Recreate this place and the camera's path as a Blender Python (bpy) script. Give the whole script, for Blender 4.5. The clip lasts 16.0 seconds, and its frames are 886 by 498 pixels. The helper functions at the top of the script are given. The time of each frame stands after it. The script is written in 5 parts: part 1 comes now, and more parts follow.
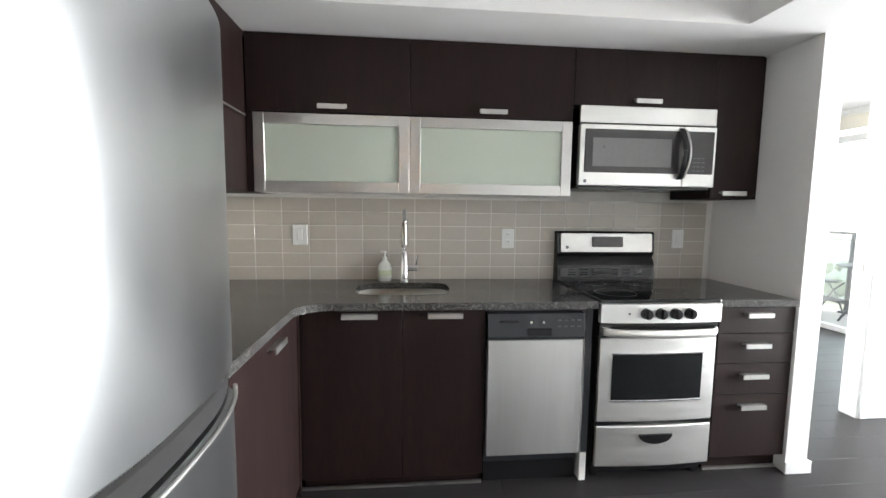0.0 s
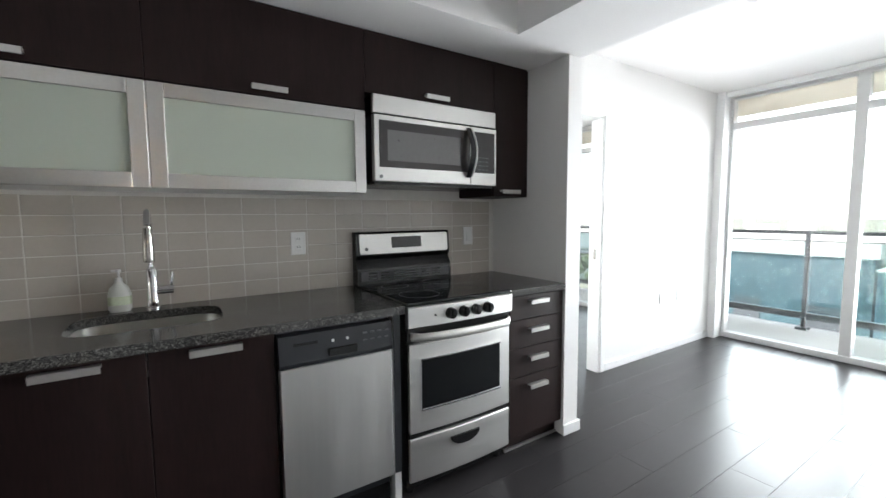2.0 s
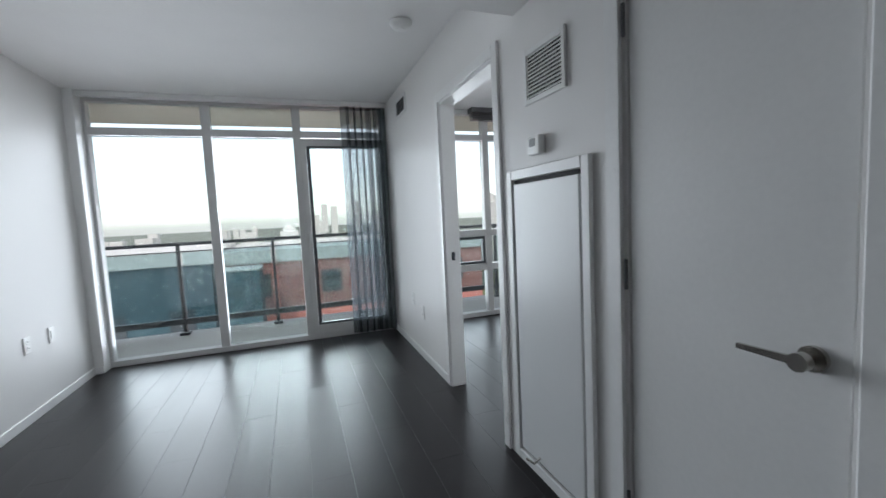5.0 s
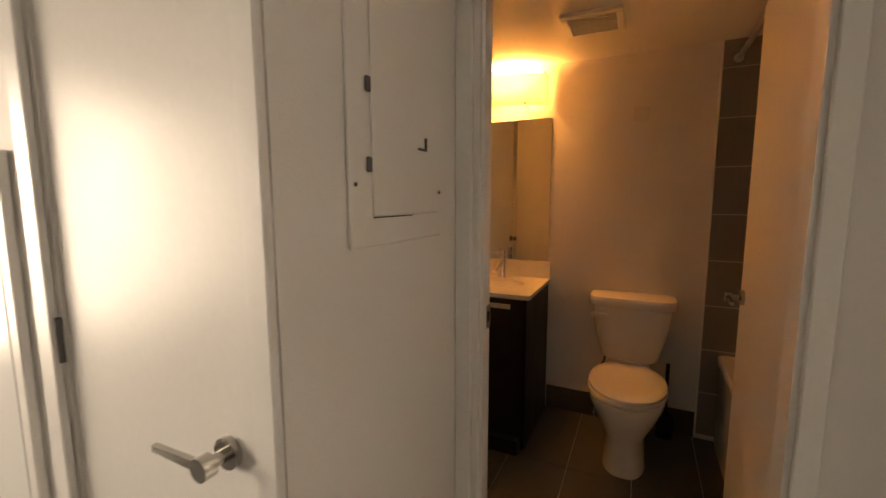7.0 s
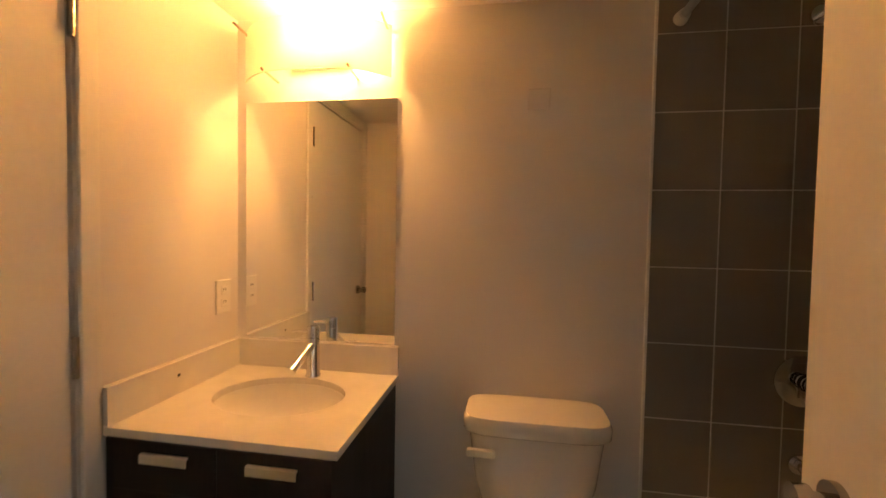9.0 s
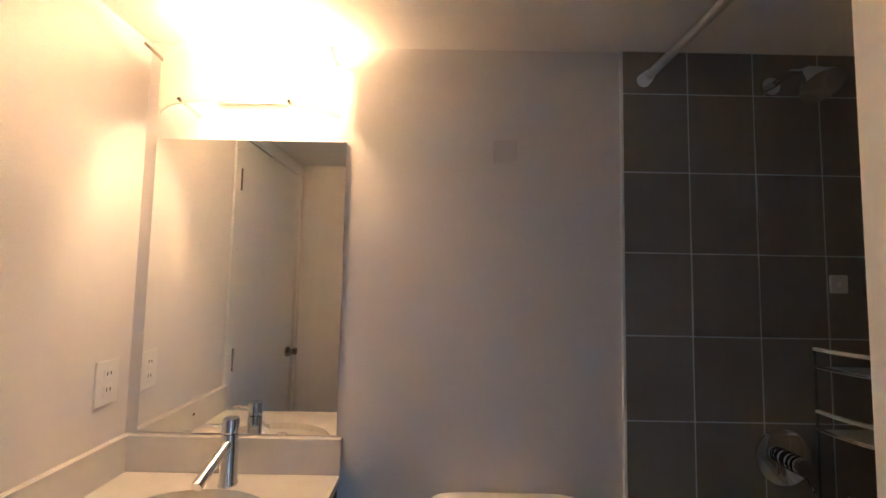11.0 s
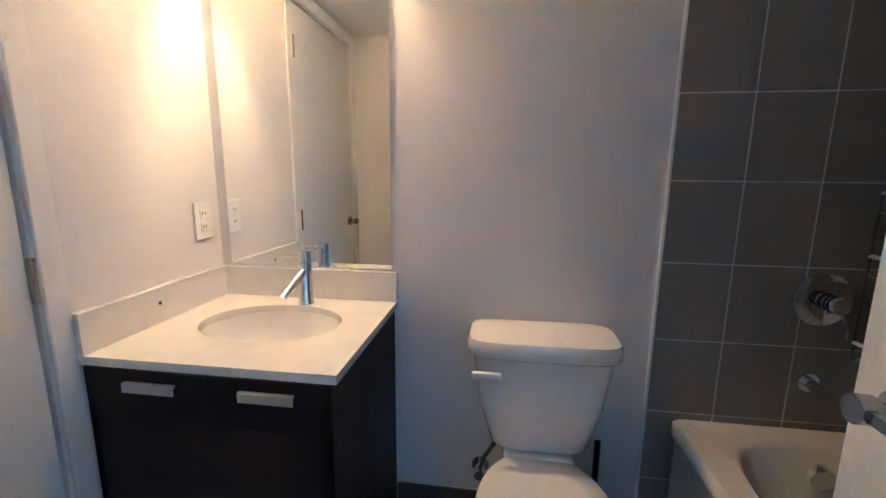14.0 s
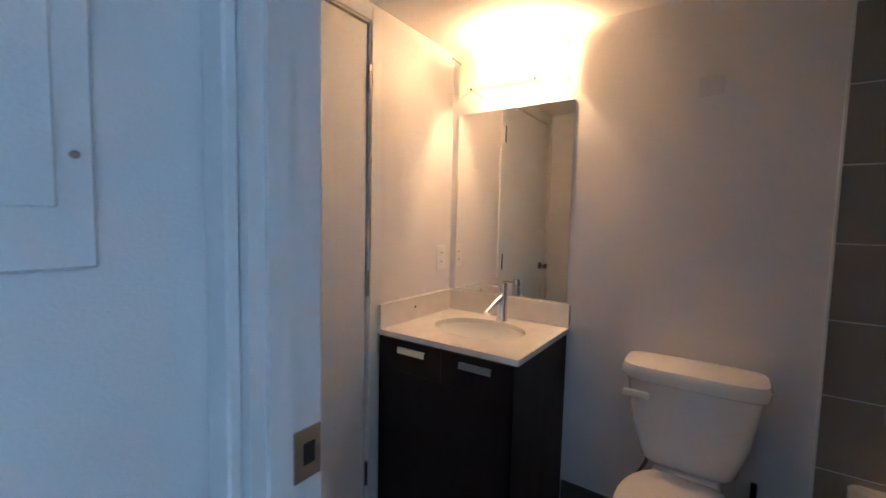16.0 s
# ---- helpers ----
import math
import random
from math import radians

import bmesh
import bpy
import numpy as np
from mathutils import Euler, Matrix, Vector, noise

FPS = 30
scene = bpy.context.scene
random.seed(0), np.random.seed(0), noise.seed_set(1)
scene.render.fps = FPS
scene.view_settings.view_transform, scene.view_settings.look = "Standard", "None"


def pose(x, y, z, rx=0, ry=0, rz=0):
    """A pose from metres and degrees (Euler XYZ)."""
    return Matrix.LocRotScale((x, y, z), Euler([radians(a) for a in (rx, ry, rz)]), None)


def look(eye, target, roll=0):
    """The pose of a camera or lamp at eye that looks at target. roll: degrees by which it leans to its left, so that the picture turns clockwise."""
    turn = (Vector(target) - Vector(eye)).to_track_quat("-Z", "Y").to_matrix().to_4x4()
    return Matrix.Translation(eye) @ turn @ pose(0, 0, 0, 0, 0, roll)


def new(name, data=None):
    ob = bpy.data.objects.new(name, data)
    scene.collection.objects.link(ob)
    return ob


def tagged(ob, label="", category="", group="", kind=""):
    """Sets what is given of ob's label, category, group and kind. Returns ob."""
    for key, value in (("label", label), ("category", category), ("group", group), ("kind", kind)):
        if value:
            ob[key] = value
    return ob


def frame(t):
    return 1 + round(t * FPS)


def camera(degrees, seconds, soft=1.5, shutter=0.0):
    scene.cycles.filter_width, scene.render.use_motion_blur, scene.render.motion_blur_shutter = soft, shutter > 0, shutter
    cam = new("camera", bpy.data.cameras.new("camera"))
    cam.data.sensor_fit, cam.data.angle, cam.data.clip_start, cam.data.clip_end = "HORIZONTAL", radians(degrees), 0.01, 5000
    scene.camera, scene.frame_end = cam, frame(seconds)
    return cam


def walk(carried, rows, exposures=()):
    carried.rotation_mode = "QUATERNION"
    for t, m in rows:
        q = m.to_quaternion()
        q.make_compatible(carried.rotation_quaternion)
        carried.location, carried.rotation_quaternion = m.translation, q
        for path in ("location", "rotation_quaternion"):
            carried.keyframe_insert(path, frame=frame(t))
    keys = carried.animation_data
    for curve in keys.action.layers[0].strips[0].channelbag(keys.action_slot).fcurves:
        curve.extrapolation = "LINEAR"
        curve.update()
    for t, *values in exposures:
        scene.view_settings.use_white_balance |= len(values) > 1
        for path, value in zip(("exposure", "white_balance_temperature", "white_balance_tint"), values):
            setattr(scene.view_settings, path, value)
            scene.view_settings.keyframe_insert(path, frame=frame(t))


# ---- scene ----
cam = camera(93.9, 16.0, shutter=0.15)
PATH = [
    (0, (-0.91, -2.498, 1.325), (-0.733, -0.515, 1.137), 0.7),
    (0.5, (-0.886, -2.402, 1.314), (-0.604, -0.43, 1.141), -0.1),
    (1, (-0.876, -2.325, 1.317), (-0.382, -0.395, 1.137), -0.4),
    (1.5, (-0.858, -2.274, 1.295), (-0.074, -0.442, 1.126), -0.4),
    (2, (-0.833, -2.232, 1.297), (0.254, -0.561, 1.134), -0.4),
    (2.5, (-0.795, -2.181, 1.296), (0.567, -0.726, 1.138), -0.4),
    (3, (-0.724, -2.119, 1.274), (0.897, -0.959, 1.117), -0.6),
    (3.5, (-0.653, -2.06, 1.262), (1.177, -1.268, 1.104), -1.0),
    (4, (-0.618, -2.019, 1.265), (1.346, -1.677, 1.105), -1.7),
    (4.5, (-0.602, -1.962, 1.284), (1.385, -2.116, 1.117), -2.4),
    (5, (-0.623, -1.938, 1.273), (1.257, -2.601, 1.108), -2.8),
    (5.2, (-0.627, -1.964, 1.272), (1.178, -2.809, 1.104), -2.9),
    (7.3, (-0.687, -2.709, 1.359), (0.052, -4.555, 1.136), -0.0),
    (7.5, (-0.671, -2.852, 1.345), (0.004, -4.724, 1.139), -0.1),
    (8, (-0.637, -3.184, 1.338), (-0.038, -5.082, 1.142), 0.5),
    (8.5, (-0.612, -3.466, 1.337), (-0.075, -5.386, 1.179), 1.6),
    (9, (-0.561, -3.702, 1.362), (-0.247, -5.676, 1.291), 1.0),
    (9.2, (-0.508, -3.768, 1.39), (-0.334, -5.76, 1.374), 0.7),
    (11.3, (-0.462, -3.893, 1.429), (-0.465, -5.888, 1.569), 1.1),
    (11.5, (-0.476, -3.898, 1.416), (-0.463, -5.896, 1.519), 0.9),
    (12, (-0.485, -3.895, 1.387), (-0.464, -5.895, 1.386), 0.7),
    (12.5, (-0.489, -3.887, 1.369), (-0.448, -5.883, 1.247), 0.5),
    (13, (-0.501, -3.866, 1.343), (-0.419, -5.851, 1.113), 0.4),
    (13.5, (-0.509, -3.844, 1.315), (-0.353, -5.812, 0.995), 0.4),
    (14, (-0.516, -3.809, 1.282), (-0.249, -5.759, 0.925), 0.5),
    (14.5, (-0.547, -3.741, 1.274), (-0.124, -5.664, 0.923), 0.6),
    (15, (-0.618, -3.622, 1.294), (0.013, -5.494, 0.981), 0.6),
    (15.5, (-0.685, -3.494, 1.309), (0.145, -5.3, 1.09), 0.8),
    (16, (-0.724, -3.336, 1.318), (0.4, -4.984, 1.173), 1.3),
]
# exposure and white balance drift of the hand-held camera
EXPOSURES = [(0.0, 2.05, 6750, 12), (0.6, 2.2, 6800, 12), (1.3, 2.2, 6800, 12), (2.2, 1.2, 6450, 12), (2.5, 1.05, 6300, 13), (3.2, 0.45, 6200, 12), (4.5, -0.1, 6200, 13), (5.2, -0.25, 6200, 12),
             (7.3, 1.0, 11500, 24), (7.9, 1.25, 11000, 20), (8.6, 1.3, 9800, 12), (9.0, 1.35, 7400, 8), (9.3, 1.35, 5700, 4), (10.8, 1.4, 4200, 0), (13.0, 1.65, 3850, -2), (14.0, 2.0, 3800, -3), (14.8, 2.05, 3800, -3), (15.5, 1.75, 4400, 2), (16.0, 1.4, 4250, 3)]
walk(cam, [(t, look(e, g, r)) for t, e, g, r in PATH], EXPOSURES)

# ---- light ----
SUN_EL, SUN_AZ = 48.0, 150.0
world = bpy.data.worlds.new("world")
scene.world = world
world.use_nodes = True
wn = world.node_tree
sky = wn.nodes.new("ShaderNodeTexSky")
sky.sky_type = "NISHITA"
sky.sun_disc = False
sky.sun_elevation = radians(SUN_EL)
sky.sun_rotation = radians(90 - SUN_AZ)
sky.air_density, sky.dust_density = 1.0, 1.0
wn.nodes["Background"].inputs[1].default_value = 0.15
haze = wn.nodes.new("ShaderNodeHueSaturation")
haze.inputs["Saturation"].default_value, haze.inputs["Value"].default_value = 0.35, 2.3
wn.links.new(sky.outputs[0], haze.inputs["Color"])
wn.links.new(haze.outputs[0], wn.nodes["Background"].inputs[0])
sun = new("sun", bpy.data.lights.new("sun", "SUN"))
sun.data.energy, sun.data.angle, sun.data.color = 2.5, radians(0.5), (1.0, 0.95, 0.87)
sd = Vector((math.cos(radians(SUN_AZ)) * math.cos(radians(SUN_EL)), math.sin(radians(SUN_AZ)) * math.cos(radians(SUN_EL)), math.sin(radians(SUN_EL))))
sun.matrix_world = look((0, 0, 30), Vector((0, 0, 30)) - sd)
# bulbs of the vanity light
for bxx in (0.03, 0.14):
    b = new("vanity_bulb_light", bpy.data.lights.new("vanity_bulb_light", "POINT"))
    b.data.energy, b.data.color, b.data.shadow_soft_size = 7.0, (1.0, 0.44, 0.13), 0.03
    b.location = (bxx, -5.078, 2.06)

# sky light through the window openings
for ly, lw, watts in ((-1.57, 2.6, 62.0), (-4.35, 2.3, 36.0), (1.6, 3.0, 32.0)):
    a = new("window_sky_light", bpy.data.lights.new("window_sky_light", "AREA"))
    a.data.shape, a.data.size, a.data.size_y, a.data.energy, a.data.color = "RECTANGLE", lw, 2.1, watts, (0.90, 0.96, 1.0)
    a.data.spread = radians(88)
    a.matrix_world = Matrix.Translation((4.09, ly, 1.2)) @ Euler((radians(86), 0, radians(90))).to_matrix().to_4x4()

# ---- materials ----
MATS = {}


def mat(name, base, rough=0.5, metal=0.0, var=0.12, scale=6.0, bump=0.0, bscale=60.0, spec=0.5, stretch=(1, 1, 1), rvar=0.08, rnd=0.0, coat=0.0):
    """Principled surface with colour and gloss variation at two scales and a fine relief."""
    m = bpy.data.materials.new(name)
    m.use_nodes = True
    nt = m.node_tree
    N, L = nt.nodes, nt.links
    p = N["Principled BSDF"]
    p.inputs["Metallic"].default_value = metal
    p.inputs["Specular IOR Level"].default_value = spec
    p.inputs["Coat Weight"].default_value = coat
    p.inputs["Coat Roughness"].default_value = 0.08
    tc = N.new("ShaderNodeTexCoord")
    mp = N.new("ShaderNodeMapping")
    mp.inputs["Scale"].default_value = stretch
    L.new(tc.outputs["Object"], mp.inputs[0])
    if rnd:
        ob_i = N.new("ShaderNodeObjectInfo")
        sh_i = N.new("ShaderNodeVectorMath")
        sh_i.operation = "SCALE"
        sh_i.inputs[0].default_value = (31.0, 47.0, 23.0)
        L.new(ob_i.outputs["Random"], sh_i.inputs["Scale"])
        L.new(sh_i.outputs[0], mp.inputs["Location"])
    n1 = N.new("ShaderNodeTexNoise")
    n1.inputs["Scale"].default_value, n1.inputs["Detail"].default_value = scale, 5
    n2 = N.new("ShaderNodeTexNoise")
    n2.inputs["Scale"].default_value, n2.inputs["Detail"].default_value = bscale, 3
    L.new(mp.outputs[0], n1.inputs["Vector"])
    L.new(mp.outputs[0], n2.inputs["Vector"])
    mixv = N.new("ShaderNodeMath")
    mixv.operation = "ADD"
    L.new(n1.outputs["Fac"], mixv.inputs[0])
    L.new(n2.outputs["Fac"], mixv.inputs[1])
    src = mixv.outputs[0]
    if rnd:
        oi = N.new("ShaderNodeObjectInfo")
        mr = N.new("ShaderNodeMath")
        mr.operation = "MULTIPLY_ADD"
        mr.inputs[1].default_value = rnd
        L.new(oi.outputs["Random"], mr.inputs[0])
        L.new(src, mr.inputs[2])
        src = mr.outputs[0]
    rg = N.new("ShaderNodeMapRange")
    rg.inputs[1].default_value, rg.inputs[2].default_value = 0.6, 1.4 + rnd
    rg.inputs[3].default_value, rg.inputs[4].default_value = 1 - var, 1 + var
    L.new(src, rg.inputs[0])
    mul = N.new("ShaderNodeVectorMath")
    mul.operation = "SCALE"
    mul.inputs[0].default_value = base
    L.new(rg.outputs[0], mul.inputs["Scale"])
    L.new(mul.outputs[0], p.inputs["Base Color"])
    rr = N.new("ShaderNodeMapRange")
    rr.inputs[1].default_value, rr.inputs[2].default_value = 0.3, 0.7
    rr.inputs[3].default_value, rr.inputs[4].default_value = max(0.02, rough - rvar), min(1, rough + rvar)
    L.new(n1.outputs["Fac"], rr.inputs[0])
    L.new(rr.outputs[0], p.inputs["Roughness"])
    if bump:
        bp = N.new("ShaderNodeBump")
        bp.inputs["Strength"].default_value, bp.inputs["Distance"].default_value = bump, 0.002
        L.new(n2.outputs["Fac"], bp.inputs["Height"])
        L.new(bp.outputs[0], p.inputs["Normal"])
    MATS[name] = m
    return m


def speckled(name, stops, scale, rough):
    m = mat(name, (0.1, 0.1, 0.1), rough, var=0.05, rvar=0.03)
    nt = m.node_tree
    p = nt.nodes["Principled BSDF"]
    tc = nt.nodes["Texture Coordinate"]
    v = nt.nodes.new("ShaderNodeTexVoronoi")
    v.inputs["Scale"].default_value = scale
    n = nt.nodes.new("ShaderNodeTexNoise")
    n.inputs["Scale"].default_value, n.inputs["Detail"].default_value = scale * 0.35, 4
    r = nt.nodes.new("ShaderNodeValToRGB")
    add = nt.nodes.new("ShaderNodeMath")
    add.operation = "MULTIPLY_ADD"
    add.inputs[1].default_value = 0.55
    sep = nt.nodes.new("ShaderNodeSeparateColor")
    nt.links.new(tc.outputs["Object"], v.inputs["Vector"])
    nt.links.new(tc.outputs["Object"], n.inputs["Vector"])
    nt.links.new(v.outputs["Color"], sep.inputs[0])
    nt.links.new(sep.outputs[0], add.inputs[0])
    hm = nt.nodes.new("ShaderNodeMath")
    hm.operation = "MULTIPLY"
    hm.inputs[1].default_value = 0.6
    nt.links.new(n.outputs["Fac"], hm.inputs[0])
    nt.links.new(hm.outputs[0], add.inputs[2])
    nt.links.new(add.outputs[0], r.inputs[0])
    while len(r.color_ramp.elements) < len(stops):
        r.color_ramp.elements.new(0.5)
    for e, (pos, col) in zip(r.color_ramp.elements, stops):
        e.position, e.color = pos, (*col, 1)
    nt.links.new(r.outputs[0], p.inputs["Base Color"])
    return m


def glass(name, tint, gloss=0.1, rough=0.0):
    """Thin pane: lets light straight through, with a reflection that grows at a slant."""
    m = bpy.data.materials.new(name)
    m.use_nodes = True
    nt = m.node_tree
    nt.nodes.remove(nt.nodes["Principled BSDF"])
    out = nt.nodes["Material Output"]
    t = nt.nodes.new("ShaderNodeBsdfTransparent")
    t.inputs[0].default_value = (*tint, 1)
    g = nt.nodes.new("ShaderNodeBsdfGlossy")
    g.inputs["Roughness"].default_value = rough
    f = nt.nodes.new("ShaderNodeFresnel")
    f.inputs[0].default_value = 1.45
    x = nt.nodes.new("ShaderNodeMixShader")
    nt.links.new(f.outputs[0], x.inputs[0])
    nt.links.new(t.outputs[0], x.inputs[1])
    nt.links.new(g.outputs[0], x.inputs[2])
    nt.links.new(x.outputs[0], out.inputs[0])
    return m


def translucent(name, col, amount, glow=None, see=0.0):
    m = bpy.data.materials.new(name)
    m.use_nodes = True
    nt = m.node_tree
    p = nt.nodes["Principled BSDF"]
    out = nt.nodes["Material Output"]
    p.inputs["Base Color"].default_value = (*col, 1)
    p.inputs["Roughness"].default_value = 0.35
    t = nt.nodes.new("ShaderNodeBsdfTranslucent")
    t.inputs[0].default_value = (*col, 1)
    x = nt.nodes.new("ShaderNodeMixShader")
    x.inputs[0].default_value = amount
    nt.links.new(p.outputs[0], x.inputs[1])
    nt.links.new(t.outputs[0], x.inputs[2])
    last = x
    if see:
        tr = nt.nodes.new("ShaderNodeBsdfTransparent")
        y = nt.nodes.new("ShaderNodeMixShader")
        y.inputs[0].default_value = see
        nt.links.new(x.outputs[0], y.inputs[1])
        nt.links.new(tr.outputs[0], y.inputs[2])
        last = y
    if glow:
        p.inputs["Emission Color"].default_value = (*glow[0], 1)
        p.inputs["Emission Strength"].default_value = glow[1]
    nt.links.new(last.outputs[0], out.inputs[0])
    return m


WALL = mat("wall_paint", (0.77, 0.76, 0.745), 0.55, var=0.03, scale=2.0, bump=0.25, bscale=220, rvar=0.05)
BATHWALL = mat("bathroom_paint", (0.75, 0.735, 0.735), 0.5, var=0.03, scale=2.0, bump=0.2, bscale=220)
CEIL = mat("ceiling_paint", (0.83, 0.82, 0.81), 0.85, var=0.03, scale=3.0, bump=0.5, bscale=150)
TRIM = mat("trim_paint", (0.78, 0.78, 0.77), 0.35, var=0.03, scale=5, bump=0.08)
DOORP = mat("door_paint", (0.76, 0.76, 0.75), 0.4, var=0.03, scale=3, bump=0.1)
ESP = mat("espresso_laminate", (0.017, 0.009, 0.0085), 0.46, spec=0.2, var=0.28, scale=3.0, bscale=30, bump=0.03, stretch=(5, 5, 0.5), rvar=0.04)
STEEL = mat("brushed_steel", (0.74, 0.73, 0.71), 0.42, 1.0, var=0.06, scale=2, bscale=90, bump=0.06, stretch=(0.3, 0.3, 12))
SINKST = mat("sink_steel", (0.62, 0.61, 0.58), 0.3, 1.0, var=0.08, scale=4, bscale=90)
DWSTEEL = mat("streaked_steel", (0.72, 0.715, 0.70), 0.44, 1.0, var=0.035, scale=2.2, bscale=9, stretch=(5, 5, 0.35), rvar=0.05)
FRIDGE = mat("fridge_steel", (0.56, 0.57, 0.58), 0.30, 1.0, var=0.03, scale=1.5, bscale=120, stretch=(0.3, 6, 0.3), rvar=0.02)
ALU = mat("brushed_aluminium", (0.66, 0.65, 0.63), 0.36, 1.0, var=0.05, scale=3, bscale=90, bump=0.04)
CHROME = mat("chrome", (0.8, 0.8, 0.81), 0.08, 1.0, var=0.02, rvar=0.03)
NICKEL = mat("satin_nickel", (0.46, 0.44, 0.41), 0.2, 1.0, var=0.04)
BLACK = mat("black_enamel", (0.012, 0.012, 0.013), 0.22, var=0.15, rvar=0.05)
BLACKGL = mat("black_glass", (0.008, 0.009, 0.01), 0.06, var=0.1, rvar=0.03)
MWGLASS = mat("smoked_oven_glass", (0.045, 0.042, 0.042), 0.12, var=0.08, rvar=0.02)
MWSCREEN = mat("perforated_screen", (0.16, 0.155, 0.155), 0.3, metal=0.3, var=0.06, scale=30, rvar=0.03)
PLASTIC = mat("black_plastic", (0.02, 0.022, 0.026), 0.4, var=0.12, bump=0.1, bscale=200)
GREYPL = mat("grey_plastic", (0.10, 0.10, 0.105), 0.4, var=0.1)
WHITEPL = mat("white_plastic", (0.8, 0.8, 0.78), 0.35, var=0.03)
# near-black for gaps and holes, with their shade put into the colour
DARKSLOT = mat("dark_gap", (0.015, 0.014, 0.014), 0.8, var=0.2)
TILE = mat("backsplash_tile", (0.52, 0.475, 0.42), 0.2, var=0.06, scale=8, rnd=0.5, rvar=0.05)
GROUT = mat("pale_grout", (0.70, 0.68, 0.64), 0.9, var=0.08, scale=20, bump=0.4, bscale=250)
BTILE = mat("shower_tile", (0.285, 0.25, 0.215), 0.34, var=0.06, scale=5, rnd=0.5, bscale=160, bump=0.06, rvar=0.025)
FTILE = mat("bath_floor_tile", (0.075, 0.062, 0.052), 0.4, var=0.15, scale=4, rnd=0.5, bump=0.15)
PLANK = mat("dark_floor_plank", (0.028, 0.026, 0.027), 0.31, spec=0.15, var=0.10, scale=2.2, bscale=22, bump=0.012, stretch=(0.8, 4, 1), rnd=0.25, rvar=0.03)
PORC = mat("porcelain", (0.82, 0.81, 0.79), 0.1, var=0.02, coat=0.5, rvar=0.03)
ACRY = mat("tub_acrylic", (0.78, 0.77, 0.74), 0.16, var=0.03)
GRANITE = speckled("speckled_granite", [(0.0, (0.010, 0.010, 0.010)), (0.42, (0.030, 0.029, 0.028)), (0.68, (0.075, 0.072, 0.07)), (0.97, (0.24, 0.235, 0.22))], 330, 0.13)
MARBLE = mat("white_quartz", (0.76, 0.74, 0.71), 0.2, var=0.07, scale=4, bscale=14)
vn_n, vn_l = MARBLE.node_tree.nodes, MARBLE.node_tree.links
vein = vn_n.new("ShaderNodeTexNoise")
vein.inputs["Scale"].default_value, vein.inputs["Detail"].default_value, vein.inputs["Distortion"].default_value = 3.2, 6, 1.4
vein_line = vn_n.new("ShaderNodeValToRGB")
for e, (pos, g) in zip([*vein_line.color_ramp.elements, vein_line.color_ramp.elements.new(0.53)], ((0.47, 1.0), (0.5, 0.72), (0.53, 1.0))):
    e.position, e.color = pos, (g, g, g * 0.98, 1)
vein_mix = vn_n.new("ShaderNodeMix")
vein_mix.data_type, vein_mix.blend_type = "RGBA", "MULTIPLY"
vein_mix.inputs[0].default_value = 0.7
stone_in = vn_n["Principled BSDF"].inputs["Base Color"]
vn_l.new(vn_n["Texture Coordinate"].outputs["Object"], vein.inputs["Vector"])
vn_l.new(vein.outputs["Fac"], vein_line.inputs[0])
vn_l.new(stone_in.links[0].from_socket, vein_mix.inputs[6])
vn_l.new(vein_line.outputs[0], vein_mix.inputs[7])
vn_l.new(vein_mix.outputs[2], stone_in)
FROST = translucent("frosted_glass", (0.75, 0.80, 0.71), 0.45)
VANE = translucent("sheer_blind_vane", (0.15, 0.18, 0.20), 0.4, see=0.6)
LAMPGL = translucent("lamp_glass", (0.9, 0.87, 0.80), 0.5)
PANE = glass("window_glass", (0.95, 0.97, 0.96))
RAILGL = glass("balcony_tinted_glass", (0.68, 0.78, 0.80))
FRAMEP = mat("window_frame_paint", (0.60, 0.60, 0.59), 0.4, var=0.04)
CONC = mat("balcony_concrete", (0.42, 0.41, 0.40), 0.85, var=0.12, scale=3, bump=0.5, bscale=80)
SOFF = mat("balcony_soffit", (0.62, 0.56, 0.48), 0.9, var=0.06, bump=0.4)
RAILM = mat("rail_metal", (0.06, 0.065, 0.07), 0.45, 0.6, var=0.1)
BRICK = mat("red_brick_far", (0.42, 0.17, 0.14), 0.85, var=0.15, scale=1.2, bscale=6, bump=0.3)
TEALW = mat("dark_cladding_far", (0.05, 0.10, 0.12), 0.6, var=0.15, scale=0.6)
# lightened so that the colour carries the distance haze
FARGREY = mat("far_building_grey", (0.60, 0.56, 0.52), 0.8, var=0.15, scale=0.05, rnd=0.8)
FARWIN = mat("far_window", (0.08, 0.09, 0.10), 0.2, var=0.2, scale=0.3)
CITY = mat("city_ground", (0.16, 0.17, 0.13), 0.95, var=0.5, scale=0.02, bscale=0.2)
LEAF = mat("far_foliage", (0.10, 0.11, 0.045), 0.8, var=0.4, scale=0.3, bscale=2)
MIRROR = mat("mirror_silver", (0.86, 0.87, 0.85), 0.02, 1.0, var=0.0, rvar=0.01)
BULB = bpy.data.materials.new("lit_bulb")
BULB.use_nodes = True
BULB.node_tree.nodes["Principled BSDF"].inputs["Emission Color"].default_value = (1.0, 0.55, 0.22, 1)
BULB.node_tree.nodes["Principled BSDF"].inputs["Emission Strength"].default_value = 30
SOAP = translucent("soap_bottle", (0.82, 0.83, 0.79), 0.4)

# ---- building blocks ----
ORIGIN = {}


